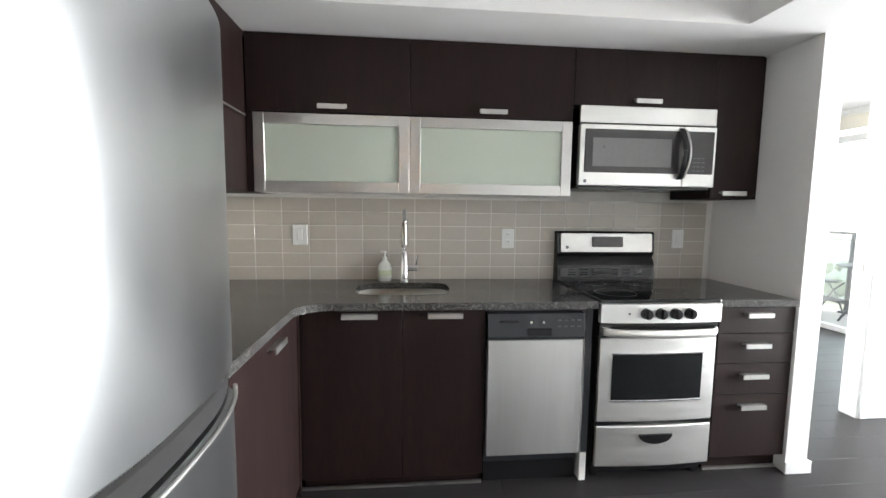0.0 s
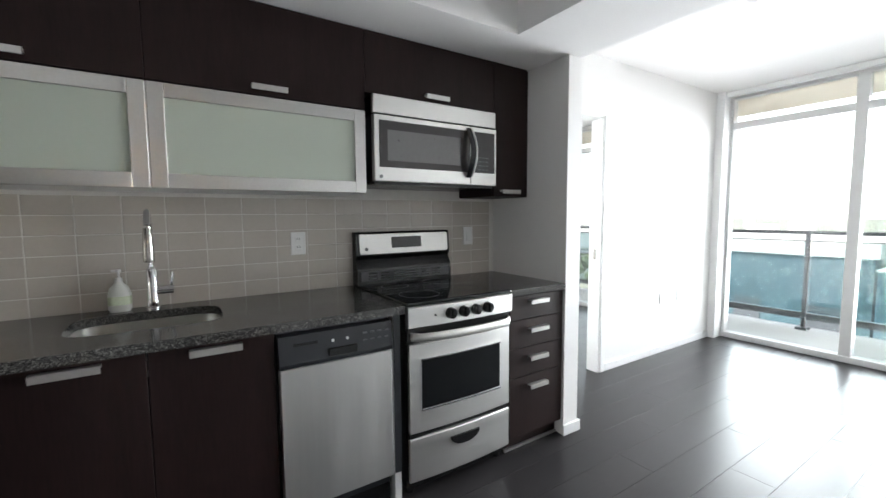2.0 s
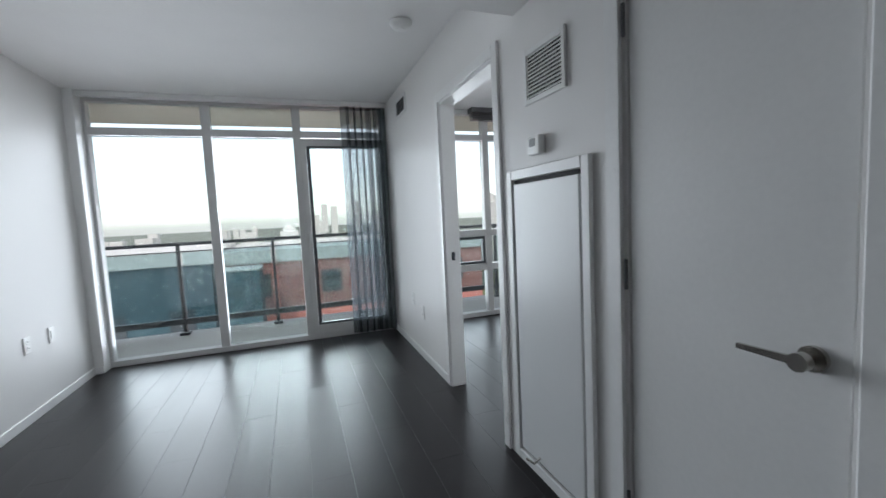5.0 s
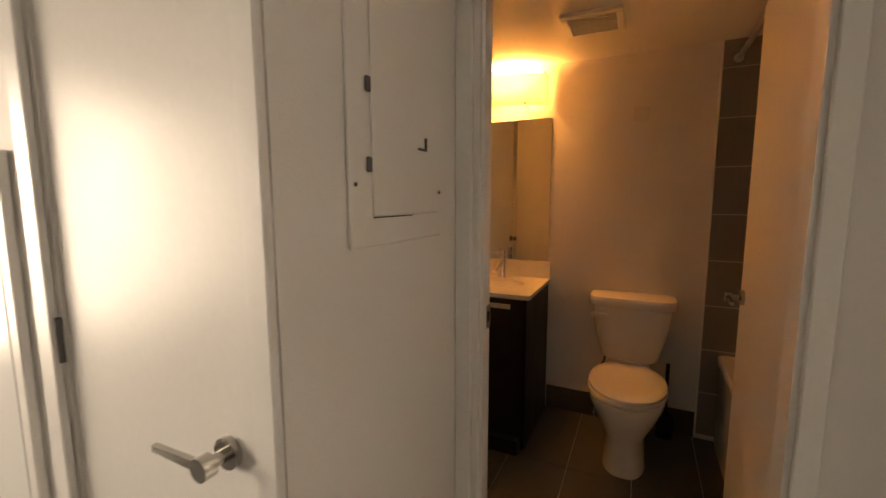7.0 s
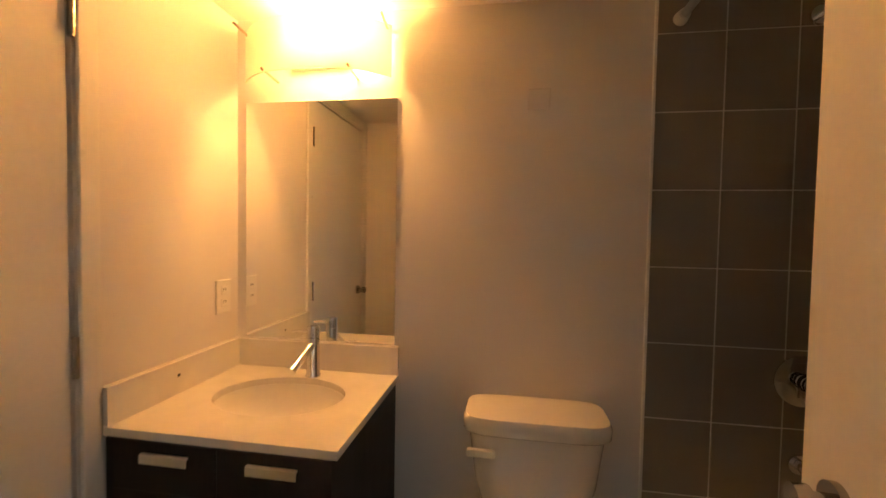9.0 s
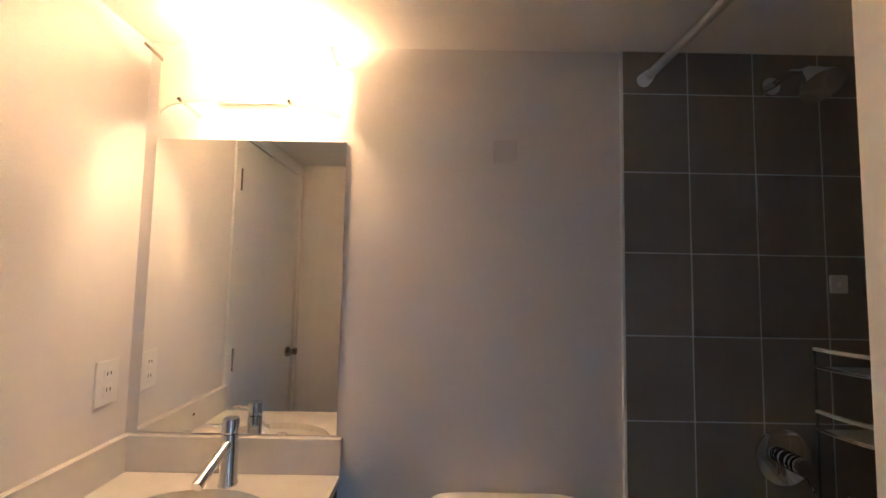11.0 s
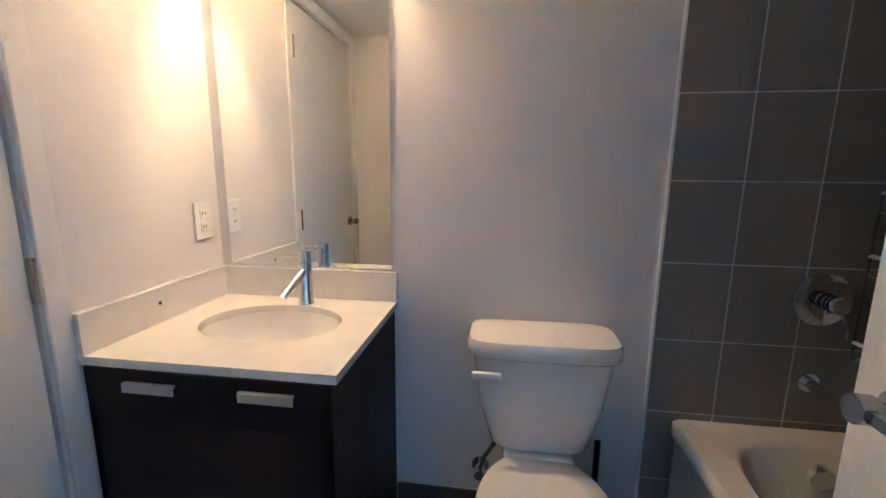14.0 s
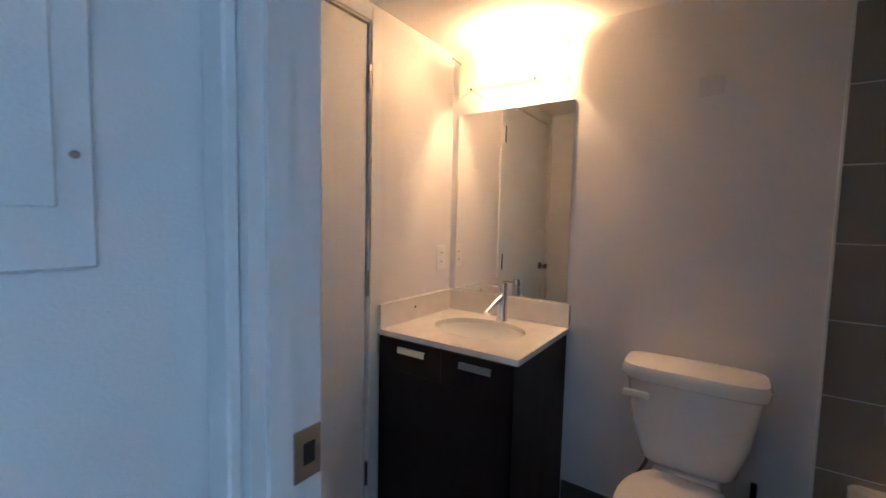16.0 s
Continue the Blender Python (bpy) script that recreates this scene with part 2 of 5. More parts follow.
def bx(bm, x0, x1, y0, y1, z0, z1, bevel=0.0, seg=1):
    """A box between two corners, with rounded edges where asked."""
    r = bmesh.ops.create_cube(bm, size=1)
    vs = r["verts"]
    for v in vs:
        v.co = Vector(((x0 + x1) / 2 + v.co.x * (x1 - x0), (y0 + y1) / 2 + v.co.y * (y1 - y0), (z0 + z1) / 2 + v.co.z * (z1 - z0)))
    if bevel:
        es = list({e for v in vs for e in v.link_edges})
        bmesh.ops.bevel(bm, geom=es, offset=bevel, segments=seg, affect="EDGES", profile=0.5)
    return bm


def box(*a, **k):
    return bx(bmesh.new(), *a, **k)


def cyl(bm, p, q, r, r2=None, n=20, cap=True):
    """A round bar from p to q."""
    p, q = Vector(p), Vector(q)
    d = q - p
    m = Matrix.Translation((p + q) / 2) @ d.to_track_quat("Z", "Y").to_matrix().to_4x4()
    bmesh.ops.create_cone(bm, cap_ends=cap, segments=n, radius1=r, radius2=r if r2 is None else r2, depth=d.length, matrix=m)
    return bm


def tube(bm, pts, r, n=12):
    """A pipe along a polyline."""
    pts = [Vector(p) for p in pts]
    rings = []
    for i, p in enumerate(pts):
        d = (pts[min(i + 1, len(pts) - 1)] - pts[max(i - 1, 0)]).normalized()
        q = d.to_track_quat("Z", "Y")
        rings.append([p + q @ Vector((r * math.cos(a), r * math.sin(a), 0)) for a in [2 * math.pi * k / n for k in range(n)]])
    return loft(bm, rings)


def loft(bm, rings, cap0=True, cap1=True):
    """Skin over rings that have equally many points."""
    vr = [[bm.verts.new(p) for p in r] for r in rings]
    n = len(vr[0])
    for a, b in zip(vr, vr[1:]):
        for i in range(n):
            bm.faces.new((a[i], a[(i + 1) % n], b[(i + 1) % n], b[i]))
    if cap0:
        bm.faces.new(vr[0][::-1])
    if cap1:
        bm.faces.new(vr[-1])
    return bm


def sup(cx, cy, z, rx, ry, e=2.0, n=40):
    """A ring of super-ellipse shape: e 2 is an ellipse, more is boxier."""
    out = []
    for k in range(n):
        a = 2 * math.pi * k / n
        c, s = math.cos(a), math.sin(a)
        out.append(Vector((cx + rx * math.copysign(abs(c) ** (2 / e), c), cy + ry * math.copysign(abs(s) ** (2 / e), s), z)))
    return out


def slab_with_hole(bm, x0, x1, y0, y1, z0, z1, cx, cy, rx, ry, e):
    """A plate with a rounded hole through it."""
    n = 48
    y0, y1 = min(y0, y1), max(y0, y1)
    inner = sup(cx, cy, 0, rx, ry, e, n)
    outer = []
    for p in inner:
        d = Vector((p.x - cx, p.y - cy, 0))
        tx = ((x1 - cx) if d.x > 0 else (x0 - cx)) / d.x if abs(d.x) > 1e-6 else 1e9
        ty = ((y1 - cy) if d.y > 0 else (y0 - cy)) / d.y if abs(d.y) > 1e-6 else 1e9
        t = min(tx, ty)
        outer.append(Vector((cx + d.x * t, cy + d.y * t, 0)))
    for cxx, cyy in ((x0, y0), (x0, y1), (x1, y0), (x1, y1)):
        k = min(range(n), key=lambda i: (outer[i] - Vector((cxx, cyy, 0))).length)
        outer[k] = Vector((cxx, cyy, 0))
    def at(r, z):
        return [Vector((p.x, p.y, z)) for p in r]
    loft(bm, [at(inner, z0), at(outer, z0), at(outer, z1), at(inner, z1), at(inner, z0)], False, False)
    bmesh.ops.remove_doubles(bm, verts=bm.verts, dist=1e-5)
    return bm


def prism(bm, pts, z0, z1):
    a = [bm.verts.new((x, y, z0)) for x, y in pts]
    b = [bm.verts.new((x, y, z1)) for x, y in pts]
    n = len(pts)
    for i in range(n):
        bm.faces.new((a[i], a[(i + 1) % n], b[(i + 1) % n], b[i]))
    bm.faces.new(a[::-1])
    bm.faces.new(b)
    return bm


def mesh_of(name, bm, material, smooth=None):
    bmesh.ops.recalc_face_normals(bm, faces=bm.faces)
    lo = Vector([min(v.co[i] for v in bm.verts) for i in range(3)])
    hi = Vector([max(v.co[i] for v in bm.verts) for i in range(3)])
    c = (lo + hi) / 2
    for v in bm.verts:
        v.co -= c
    if smooth is not None:
        for f in bm.faces:
            f.smooth = True
        for e in bm.edges:
            if len(e.link_faces) == 2 and e.calc_face_angle(0) > radians(smooth):
                e.smooth = False
    me = bpy.data.meshes.new(name)
    bm.to_mesh(me)
    bm.free()
    me.materials.append(material)
    return me, c


def part(name, bm, material, parent, label="", smooth=None):
    """One mesh under a thing or a part; the bmesh is in world places."""
    me, c = mesh_of(name, bm, material, smooth)
    ob = new(name, me)
    ob.parent = parent
    ob.location = c - ORIGIN[parent.name]
    ORIGIN[ob.name] = c
    if label:
        ob["label"] = label
    return ob


def solid(name, bm, material, label="", category="", kind="", group="", smooth=None):
    """A top-level mesh."""
    me, c = mesh_of(name, bm, material, smooth)
    ob = new(name, me)
    ob.location = c
    ORIGIN[ob.name] = c
    return tagged(ob, label, category, group, kind)


def thing(name, place, label, category, group="", kind=""):
    ob = new(name)
    ob.empty_display_size = 0.1
    ob.location = place
    ORIGIN[ob.name] = Vector(place)
    return tagged(ob, label, category, group, kind)


def structure(name, bm, material, label):
    return solid(name, bm, material, label, "", "structure")


def pieces(name, parent, material, w, d, h, places, bevel=0.002):
    """Alike pieces on shared mesh data, each an object under its surface."""
    me, _ = mesh_of(name, box(-w / 2, w / 2, -d / 2, d / 2, -h / 2, h / 2, bevel=bevel), material)
    for p in places:
        ob = new(name, me)
        ob.parent = parent
        ob.location = Vector(p) - ORIGIN[parent.name]


def wall_x(bm, x0, x1, y0, y1, z1, holes=(), z0=0.0):
    """Wall that runs along x with openings (xa, xb, za, zb) through it."""
    cur = x0
    for a, b, za, zb in sorted(holes):
        if a > cur:
            bx(bm, cur, a, y0, y1, z0, z1)
        if za > z0:
            bx(bm, a, b, y0, y1, z0, za)
        if zb < z1:
            bx(bm, a, b, y0, y1, zb, z1)
        cur = b
    if cur < x1:
        bx(bm, cur, x1, y0, y1, z0, z1)
    return bm


def wall_y(bm, x0, x1, y0, y1, z1, holes=(), z0=0.0):
    cur = y0
    for a, b, za, zb in sorted(holes):
        if a > cur:
            bx(bm, x0, x1, cur, a, z0, z1)
        if za > z0:
            bx(bm, x0, x1, a, b, z0, za)
        if zb < z1:
            bx(bm, x0, x1, a, b, zb, z1)
        cur = b
    if cur < y1:
        bx(bm, x0, x1, cur, y1, z0, z1)
    return bm


# ---- structure ----
XW, YR, CH, LOW = 4.02, -2.952, 2.5, 2.17        # window wall, right wall, high and low ceilings
YD = -0.15                                       # living room's kitchen-side wall
BX0, BX1, BY0, BY1, BH = -1.86, 0.467, -5.147, -3.70, 2.15   # bathroom
BED0, BED1 = 1.34, 2.19                          # bedroom doorway along x
DEN1 = 2.04
RX = -0.21                                       # recess side wall

structure("wall_kitchen", box(-2.12, 1.03, 0.0, 0.1, 0, CH), WALL, "pale grey painted kitchen wall behind the tiles")
structure("wall_west", box(-2.12, -2.02, -3.05, 0.0, 0, CH), WALL, "plain painted wall beside the fridge")
structure("wall_column", box(1.03, 1.15, -0.65, 0.1, 0, CH), WALL, "pale painted stub wall that ends the kitchen run")
structure("wall_den", wall_x(bmesh.new(), 1.15, XW + 0.1, YD, YD + 0.1, CH, [(1.15, DEN1, 0, 2.06)]), WALL, "white painted living room wall with a doorway")
structure("wall_right", wall_x(bmesh.new(), RX, XW + 0.1, YR - 0.1, YR, CH, [(-0.145, 0.44, 0, 2.08), (BED0, BED1, 0, 2.06)]), WALL, "white painted wall with bedroom doorway and closet door")
structure("wall_recess", box(RX, RX + 0.1, -3.6, YR - 0.1, 0, CH), WALL, "grey-white recess wall with the electrical panel")
structure("wall_recess_far", box(-1.32, -1.22, -3.6, YR, 0, CH), WALL, "plain painted side wall of the bathroom recess")
structure("wall_entry", box(-2.12, -1.32, YR - 0.1, YR, 0, CH), WALL, "plain painted entry wall")
structure("wall_bath_door", wall_x(bmesh.new(), -1.96, 0.57, -3.70, -3.6, CH, [(-1.0, -0.26, 0, 2.05)]), BATHWALL, "painted wall with the bathroom doorway")
structure("wall_bath_back", box(-1.96, 0.57, BY0 - 0.1, BY0, 0, CH), BATHWALL, "greyish painted bathroom wall behind vanity and toilet")
structure("wall_bath_east", wall_y(bmesh.new(), BX1, BX1 + 0.1, BY0, -3.70, CH, [(-4.54, -3.78, 0, 2.07)]), BATHWALL, "painted bathroom side wall with a closed door")
structure("wall_bath_west", box(-1.96, BX0, BY0, -3.70, 0, CH), BATHWALL, "bathroom wall beside the tub")
structure("wall_bedroom_side", box(0.9, 1.0, -5.6, YR - 0.1, 0, CH), WALL, "plain bedroom wall")
structure("wall_bedroom_back", box(0.9, XW + 0.1, -5.7, -5.6, 0, CH), WALL, "plain bedroom wall")
structure("wall_closet_back", box(0.57, 0.9, -3.7, -3.6, 0, CH), WALL, "plain closet wall")
structure("wall_den_back", box(1.05, XW + 0.1, 3.2, 3.3, 0, CH), WALL, "plain wall of the room beyond")
structure("wall_den_side", box(1.05, 1.15, 0.1, 3.2, 0, CH), WALL, "plain side wall of the room beyond")

cl = bmesh.new()
bx(cl, 1.13, XW + 0.1, -5.7, 3.3, CH, CH + 0.1)
structure("ceiling_living", cl, CEIL, "white painted living room ceiling")
cl = bmesh.new()
bx(cl, -2.12, 1.13, -0.68, 0.1, LOW, CH + 0.1)
bx(cl, 0.62, 1.13, -3.05, -0.68, LOW, CH + 0.1)
bx(cl, -2.12, 0.62, -3.62, -0.68, CH, CH + 0.1)
structure("ceiling_kitchen", cl, CEIL, "white dropped kitchen ceiling with a raised tray")
structure("ceiling_bath", box(-1.96, 0.57, BY0 - 0.1, -3.70, BH, BH + 0.1), CEIL, "white painted bathroom ceiling")
structure("ceiling_closet", box(-0.11, 1.13, -3.7, -3.052, CH, CH + 0.1), CEIL, "plain closet ceiling")

fl = structure("floor", box(-2.12, XW + 0.1, -3.66, 3.3, -0.12, -0.012), DARKSLOT, "dark grey-brown plank floor with a satin sheen")
flb = structure("floor_bedroom", box(0.9, XW + 0.1, -5.7, -3.66, -0.12, -0.001), PLANK, "dark plank floor of the bedroom")


# ---- windows, balcony and distance ----
def window_wall(name, y0, y1, mullions, label, bars=(), zt=2.19):
    """Full-height glazing in the window wall: frame members, panes between them."""
    w = thing(name, (XW, (y0 + y1) / 2, 0), label, "window", kind="structure")
    a, b = XW - 0.03, XW + 0.06
    ys = [y0, *mullions, y1]
    part("window_sill", box(a - 0.015, b, y0, y1, 0.0, 0.055, bevel=0.004), FRAMEP, w)
    part("window_head", box(a, b, y0, y1, 2.44, CH, bevel=0.003), FRAMEP, w)
    part("window_transom", box(a, b, y0 + 0.03, y1 - 0.03, zt - 0.05, zt + 0.02, bevel=0.003), FRAMEP, w)
    for y in ys:
        part("window_frame", box(a - 0.005, b - 0.003, y - 0.04, y + 0.04, 0.05, 2.445, bevel=0.004), FRAMEP, w)
    for z in bars:
        part("window_bar", box(a + 0.004, b - 0.004, y0 + 0.03, y1 - 0.03, z - 0.04, z + 0.04, bevel=0.003), FRAMEP, w)
    for p, q in zip(ys, ys[1:]):
        for z0, z1 in ((0.055, zt - 0.05), (zt + 0.02, 2.44)):
            g = part("pane", box(XW + 0.008, XW + 0.014, p + 0.035, q - 0.035, z0, z1), PANE, w)
            g.visible_shadow = False
    return w


W1 = window_wall("window_1", -2.93, -0.21, [-1.19, -2.02], "floor-to-ceiling window wall in pale metal frames")
W2 = window_wall("window_2", -5.55, -3.10, [-4.17], "tall bedroom window with cross bars", bars=(1.03, 0.61))
W3 = window_wall("window_3", 0.0, 3.15, [1.05, 2.1], "tall window of the room beyond the doorway")
# small opening sash in the bedroom window
sash = bmesh.new()
for a in ((-4.12, -3.14, 0.955, 0.985), (-4.12, -3.14, 0.655, 0.685), (-4.12, -4.09, 0.685, 0.955), (-3.17, -3.14, 0.685, 0.955)):
    bx(sash, XW - 0.022, XW + 0.03, *a)
part("sash_frame", sash, RAILM, W2, "dark frame of the small opening sash")
# sliding balcony door, inner leaf
sl = thing("sliding_door", (XW - 0.06, -2.45, 0), "sliding glass balcony door in a pale frame with dark edge", "door")
lf = bmesh.new()
for a in ((-2.10, -2.04, 0.06, 2.12), (-2.92, -2.86, 0.06, 2.12), (-2.86, -2.10, 0.06, 0.16), (-2.86, -2.10, 2.05, 2.12)):
    bx(lf, XW - 0.085, XW - 0.045, *a, bevel=0.003)
part("door_frame", lf, FRAMEP, sl)
dk = bmesh.new()
for a in ((-2.135, -2.103, 0.162, 2.048), (-2.86, -2.83, 0.162, 2.048), (-2.83, -2.135, 2.025, 2.048), (-2.83, -2.135, 0.162, 0.185)):
    bx(dk, XW - 0.08, XW - 0.05, *a)
part("gasket", dk, RAILM, sl, "dark rubber-lined inner edge")
g = part("pane", box(XW - 0.068, XW - 0.062, -2.83, -2.135, 0.185, 2.025), PANE, sl)
g.visible_shadow = False
part("pull_handle", box(XW - 0.115, XW - 0.087, -2.085, -2.055, 0.95, 1.15, bevel=0.006), FRAMEP, sl)

structure("wall_window_pilaster", box(3.84, XW - 0.032, YD - 0.075, YD - 0.001, 0, CH), TRIM, "white boxed pilaster beside the window")
structure("wall_window_infill", wall_y(bmesh.new(), XW - 0.03, XW + 0.1, -5.6, 3.2, CH, [(-5.59, -3.06, 0, CH), (-2.97, -0.17, 0, CH), (-0.04, 3.19, 0, CH)]), TRIM, "white wall strips between the windows")
hr = thing("blind_headrail", (3.9, -1.55, 2.42), "white headrail of the vertical blinds along the window head", "blind rail")
part("rail_body", box(3.87, 3.93, -2.94, -0.23, 2.452, 2.498, bevel=0.004), TRIM, hr)
bl = thing("vertical_blind", (3.9, -2.72, 2.43), "stack of sheer grey-blue vertical blind vanes drawn aside", "blind")
random.seed(5)
for i in range(12):
    y = -2.50 - i * 0.036
    t = radians(random.uniform(-28, 28) + (60 if i % 2 else 20))
    bmv = bmesh.new()
    rings = []
    for z in (0.03, 0.9, 1.7, 2.45):
        sw = 0.006 * math.sin(i * 2.1 + z * 2)
        row = []
        for k in range(5):
            u = (k - 2) / 2
            c = 0.010 * (1 - u * u)
            row.append(Vector((3.89 + sw + u * 0.044 * math.sin(t) + c * math.cos(t), y + u * 0.044 * math.cos(t) - c * math.sin(t), z)))
        back = [p + Vector((0.0008, 0.0008, 0)) for p in row[::-1]]
        rings.append(row + back)
    loft(bmv, rings)
    part("vane", bmv, VANE, bl, smooth=40)

rb = thing("roller_blind", (3.92, -4.4, 2.36), "dark louvred blind cassette above the bedroom window", "blind")
part("cassette", box(3.86, 3.98, -5.5, -3.95, 2.44, 2.498, bevel=0.004), GREYPL, rb)
for k in range(4):
    part("slat", box(3.87 + 0.004 * k, 3.97, -5.48, -3.97, 2.36 + 0.02 * k, 2.368 + 0.02 * k), GREYPL, rb)
structure("balcony_floor", box(XW + 0.1, 5.25, -6.0, 3.6, -0.2, -0.02), CONC, "pale concrete balcony floor")
structure("balcony_soffit", box(XW + 0.1, 5.3, -6.0, 3.6, 2.52, 2.72), SOFF, "beige underside of the balcony above")
rl = thing("balcony_railing", (5.1, -1.2, 0), "dark metal balcony railing with teal tinted glass panels", "railing", kind="structure")
part("top_rail", box(5.075, 5.13, -6.0, 3.6, 1.055, 1.095, bevel=0.006), RAILM, rl)
part("bottom_rail", box(5.08, 5.12, -6.0, 3.6, 0.10, 0.17, bevel=0.004), RAILM, rl)
part("middle_rail", box(5.088, 5.112, -6.0, 3.6, 0.975, 0.99, bevel=0.003), RAILM, rl)
pys = [-5.85 + 1.051 * i for i in range(10)]
for y in pys:
    part("post", box(5.07, 5.11, y - 0.02, y + 0.02, -0.02, 1.055, bevel=0.004), RAILM, rl)
    part("post_foot", box(5.02, 5.14, y - 0.055, y + 0.055, -0.02, 0.012, bevel=0.004), RAILM, rl)
for y, y2 in zip(pys, pys[1:]):
    g = part("glass_panel", box(5.112, 5.12, y + 0.03, y2 - 0.03, 0.172, 0.972), RAILGL, rl)
    g.visible_shadow = False


def bistro_chair(x, y, turn):
    """Slim metal folding chair with a round seat and scrolled back."""
    c = thing("bistro_chair", (x, y, -0.02), "dark ornate metal bistro chair on the balcony", "chair", "bistro set on the balcony")
    R = Matrix.Translation((x, y, -0.02)) @ Matrix.Rotation(radians(turn), 4, "Z")
    def P(*v):
        return R @ Vector(v)
    s = bmesh.new()
    loft(s, [[R @ p for p in sup(0, 0, z, 0.19, 0.19, 2, 20)] for z in (0.44, 0.46)])
    part("seat", s, RAILM, c)
    for sx in (-1, 1):
        part("leg", tube(bmesh.new(), [P(sx * 0.17, 0.2, 0), P(sx * 0.15, 0.05, 0.3), P(sx * 0.17, -0.18, 0.45)], 0.011, 8), RAILM, c)
        part("leg", tube(bmesh.new(), [P(sx * 0.18, -0.22, 0), P(sx * 0.15, 0.0, 0.3), P(sx * 0.17, 0.16, 0.45)], 0.011, 8), RAILM, c)
    b = bmesh.new()
    tube(b, [P(0.18 * math.cos(a), -0.19, 0.45 + 0.42 * math.sin(a)) for a in [math.pi * k / 12 for k in range(13)]], 0.011, 8)
    for sx in (-0.08, 0.0, 0.08):
        tube(b, [P(sx + 0.03 * math.sin(k * 1.3), -0.19, 0.46 + 0.37 * k / 6) for k in range(7)], 0.008, 6)
    part("backrest", b, RAILM, c)


def bistro_table(x, y):
    t = thing("bistro_table", (x, y, -0.02), "small round dark metal bistro table on the balcony", "table", "bistro set on the balcony")
    b = bmesh.new()
    loft(b, [sup(x, y, z, r, r, 2, 28) for z, r in ((0.68, 0.29), (0.685, 0.30), (0.70, 0.30), (0.705, 0.29))])
    part("tabletop", b, RAILM, t)
    for k in range(3):
        a = 2 * math.pi * k / 3 + 0.4
        pts = [(x + math.cos(a) * r, y + math.sin(a) * r, z) for r, z in ((0.24, -0.02), (0.12, 0.22), (0.05, 0.42), (0.16, 0.68))]
        part("leg", tube(bmesh.new(), pts, 0.013, 8), RAILM, t)


bistro_table(4.75, 2.05)
bistro_chair(4.7, 1.45, 10)
bistro_chair(4.78, 2.65, 170)

# distance: neighbour roofs, city and skyline
structure("ground", box(8, 4000, -4000, 4000, -46, -45), CITY, "hazy city ground far below the balcony")


def far_block(name, x0, x1, y0, y1, z1, material, label, cols=0, rows=0, wz=0.0):
    h = thing(name, (x0, (y0 + y1) / 2, -45), label, "building")
    part("wall", box(x0, x1, y0, y1, -45, z1), material, h)
    part("parapet", box(x0 - 0.2, x1, y0 - 0.2, y1 + 0.2, z1 - 0.6, z1 + 0.25), FARGREY, h)
    for i in range(cols):
        for j in range(rows):
            yy = y0 + (i + 0.5) * (y1 - y0) / cols
            zz = z1 - 2.2 - j * 3.2 - wz
            part("window", box(x0 - 0.08, x0 + 0.1, yy - 0.7, yy + 0.7, zz - 0.8, zz + 0.8), FARWIN, h)
    return h


far_block("brick_building", 30, 44, -16, 3.0, -0.8, BRICK, "red brick neighbour building with a flat roof", 4, 1)
far_block("clad_building", 29, 40, 3.3, 18, -0.5, TEALW, "dark teal clad neighbour building", 4, 2, 2)
pv = thing("roof_plant_box", (26, 1.7, -1.7), "dark rooftop equipment box beside the brick building", "roof plant")
part("body", box(26, 28.5, 0.25, 2.65, -45, -1.45, bevel=0.05), TEALW, pv)
part("rail", box(25.95, 28.5, 0.2, 2.7, -1.44, -1.36), FARGREY, pv)
random.seed(11)
for i in range(70):
    d = random.uniform(350, 1900)
    a = radians(random.uniform(-62, 50))
    x, y = d * math.cos(a), d * math.sin(a)
    deg = math.degrees(a)
    up = d * (0.075 * random.random() ** 1.5 if -13 < deg < -2 else 0.06 * random.random() ** 2 if deg <= -13 else 0.0) - (0 if deg < -2 else 12)
    w = random.uniform(12, 30)
    b = bmesh.new()
    bx(b, x, x + w, y - w / 2, y + w / 2, -45, up)
    if i % 3 == 0:
        bx(b, x + w * 0.2, x + w * 0.7, y - w * 0.25, y + w * 0.25, up, up + 6)
    solid("tower_block", b, FARGREY, "tower block on the skyline, haze put into its pale colour", "building", group="skyline towers")
tr = bmesh.new()
for i in range(260):
    d = random.uniform(60, 500)
    a = radians(random.uniform(-62, 55))
    s = random.uniform(3, 7)
    bmesh.ops.create_icosphere(tr, subdivisions=1, radius=s, matrix=pose(d * math.cos(a), d * math.sin(a), -44 + s * 0.8))
for v in tr.verts:
    v.co += Vector((noise.noise(v.co * 0.6), noise.noise(v.co * 0.6 + Vector((9, 0, 0))), noise.noise(v.co * 0.6 + Vector((0, 9, 0))))) * 2.0
tagged(structure("far_trees", tr, LEAF, "autumn-tinged trees between the far houses"), kind="stuff")


# ---- doors and trim ----
def casing(name, bmk, label):
    return structure(name, bmk, TRIM, label)


b = bmesh.new()
for x in (BED0, BED1):
    s = -1 if x == BED0 else 1
    bx(b, min(x, x + s * 0.06), max(x, x + s * 0.06), YR + 0.001, YR + 0.016, 0, 2.06 + 0.06, bevel=0.003)
    bx(b, x - 0.018 if s > 0 else x, x if s > 0 else x + 0.018, YR - 0.104, YR + 0.004, 0, 2.06)
bx(b, BED0, BED1, YR + 0.001, YR + 0.016, 2.06, 2.12, bevel=0.003)
bx(b, BED0 + 0.018, BED1 - 0.018, YR - 0.104, YR + 0.004, 2.042, 2.06)
casing("trim_bedroom_doorway", b, "white painted casing round the bedroom doorway")
b = bmesh.new()
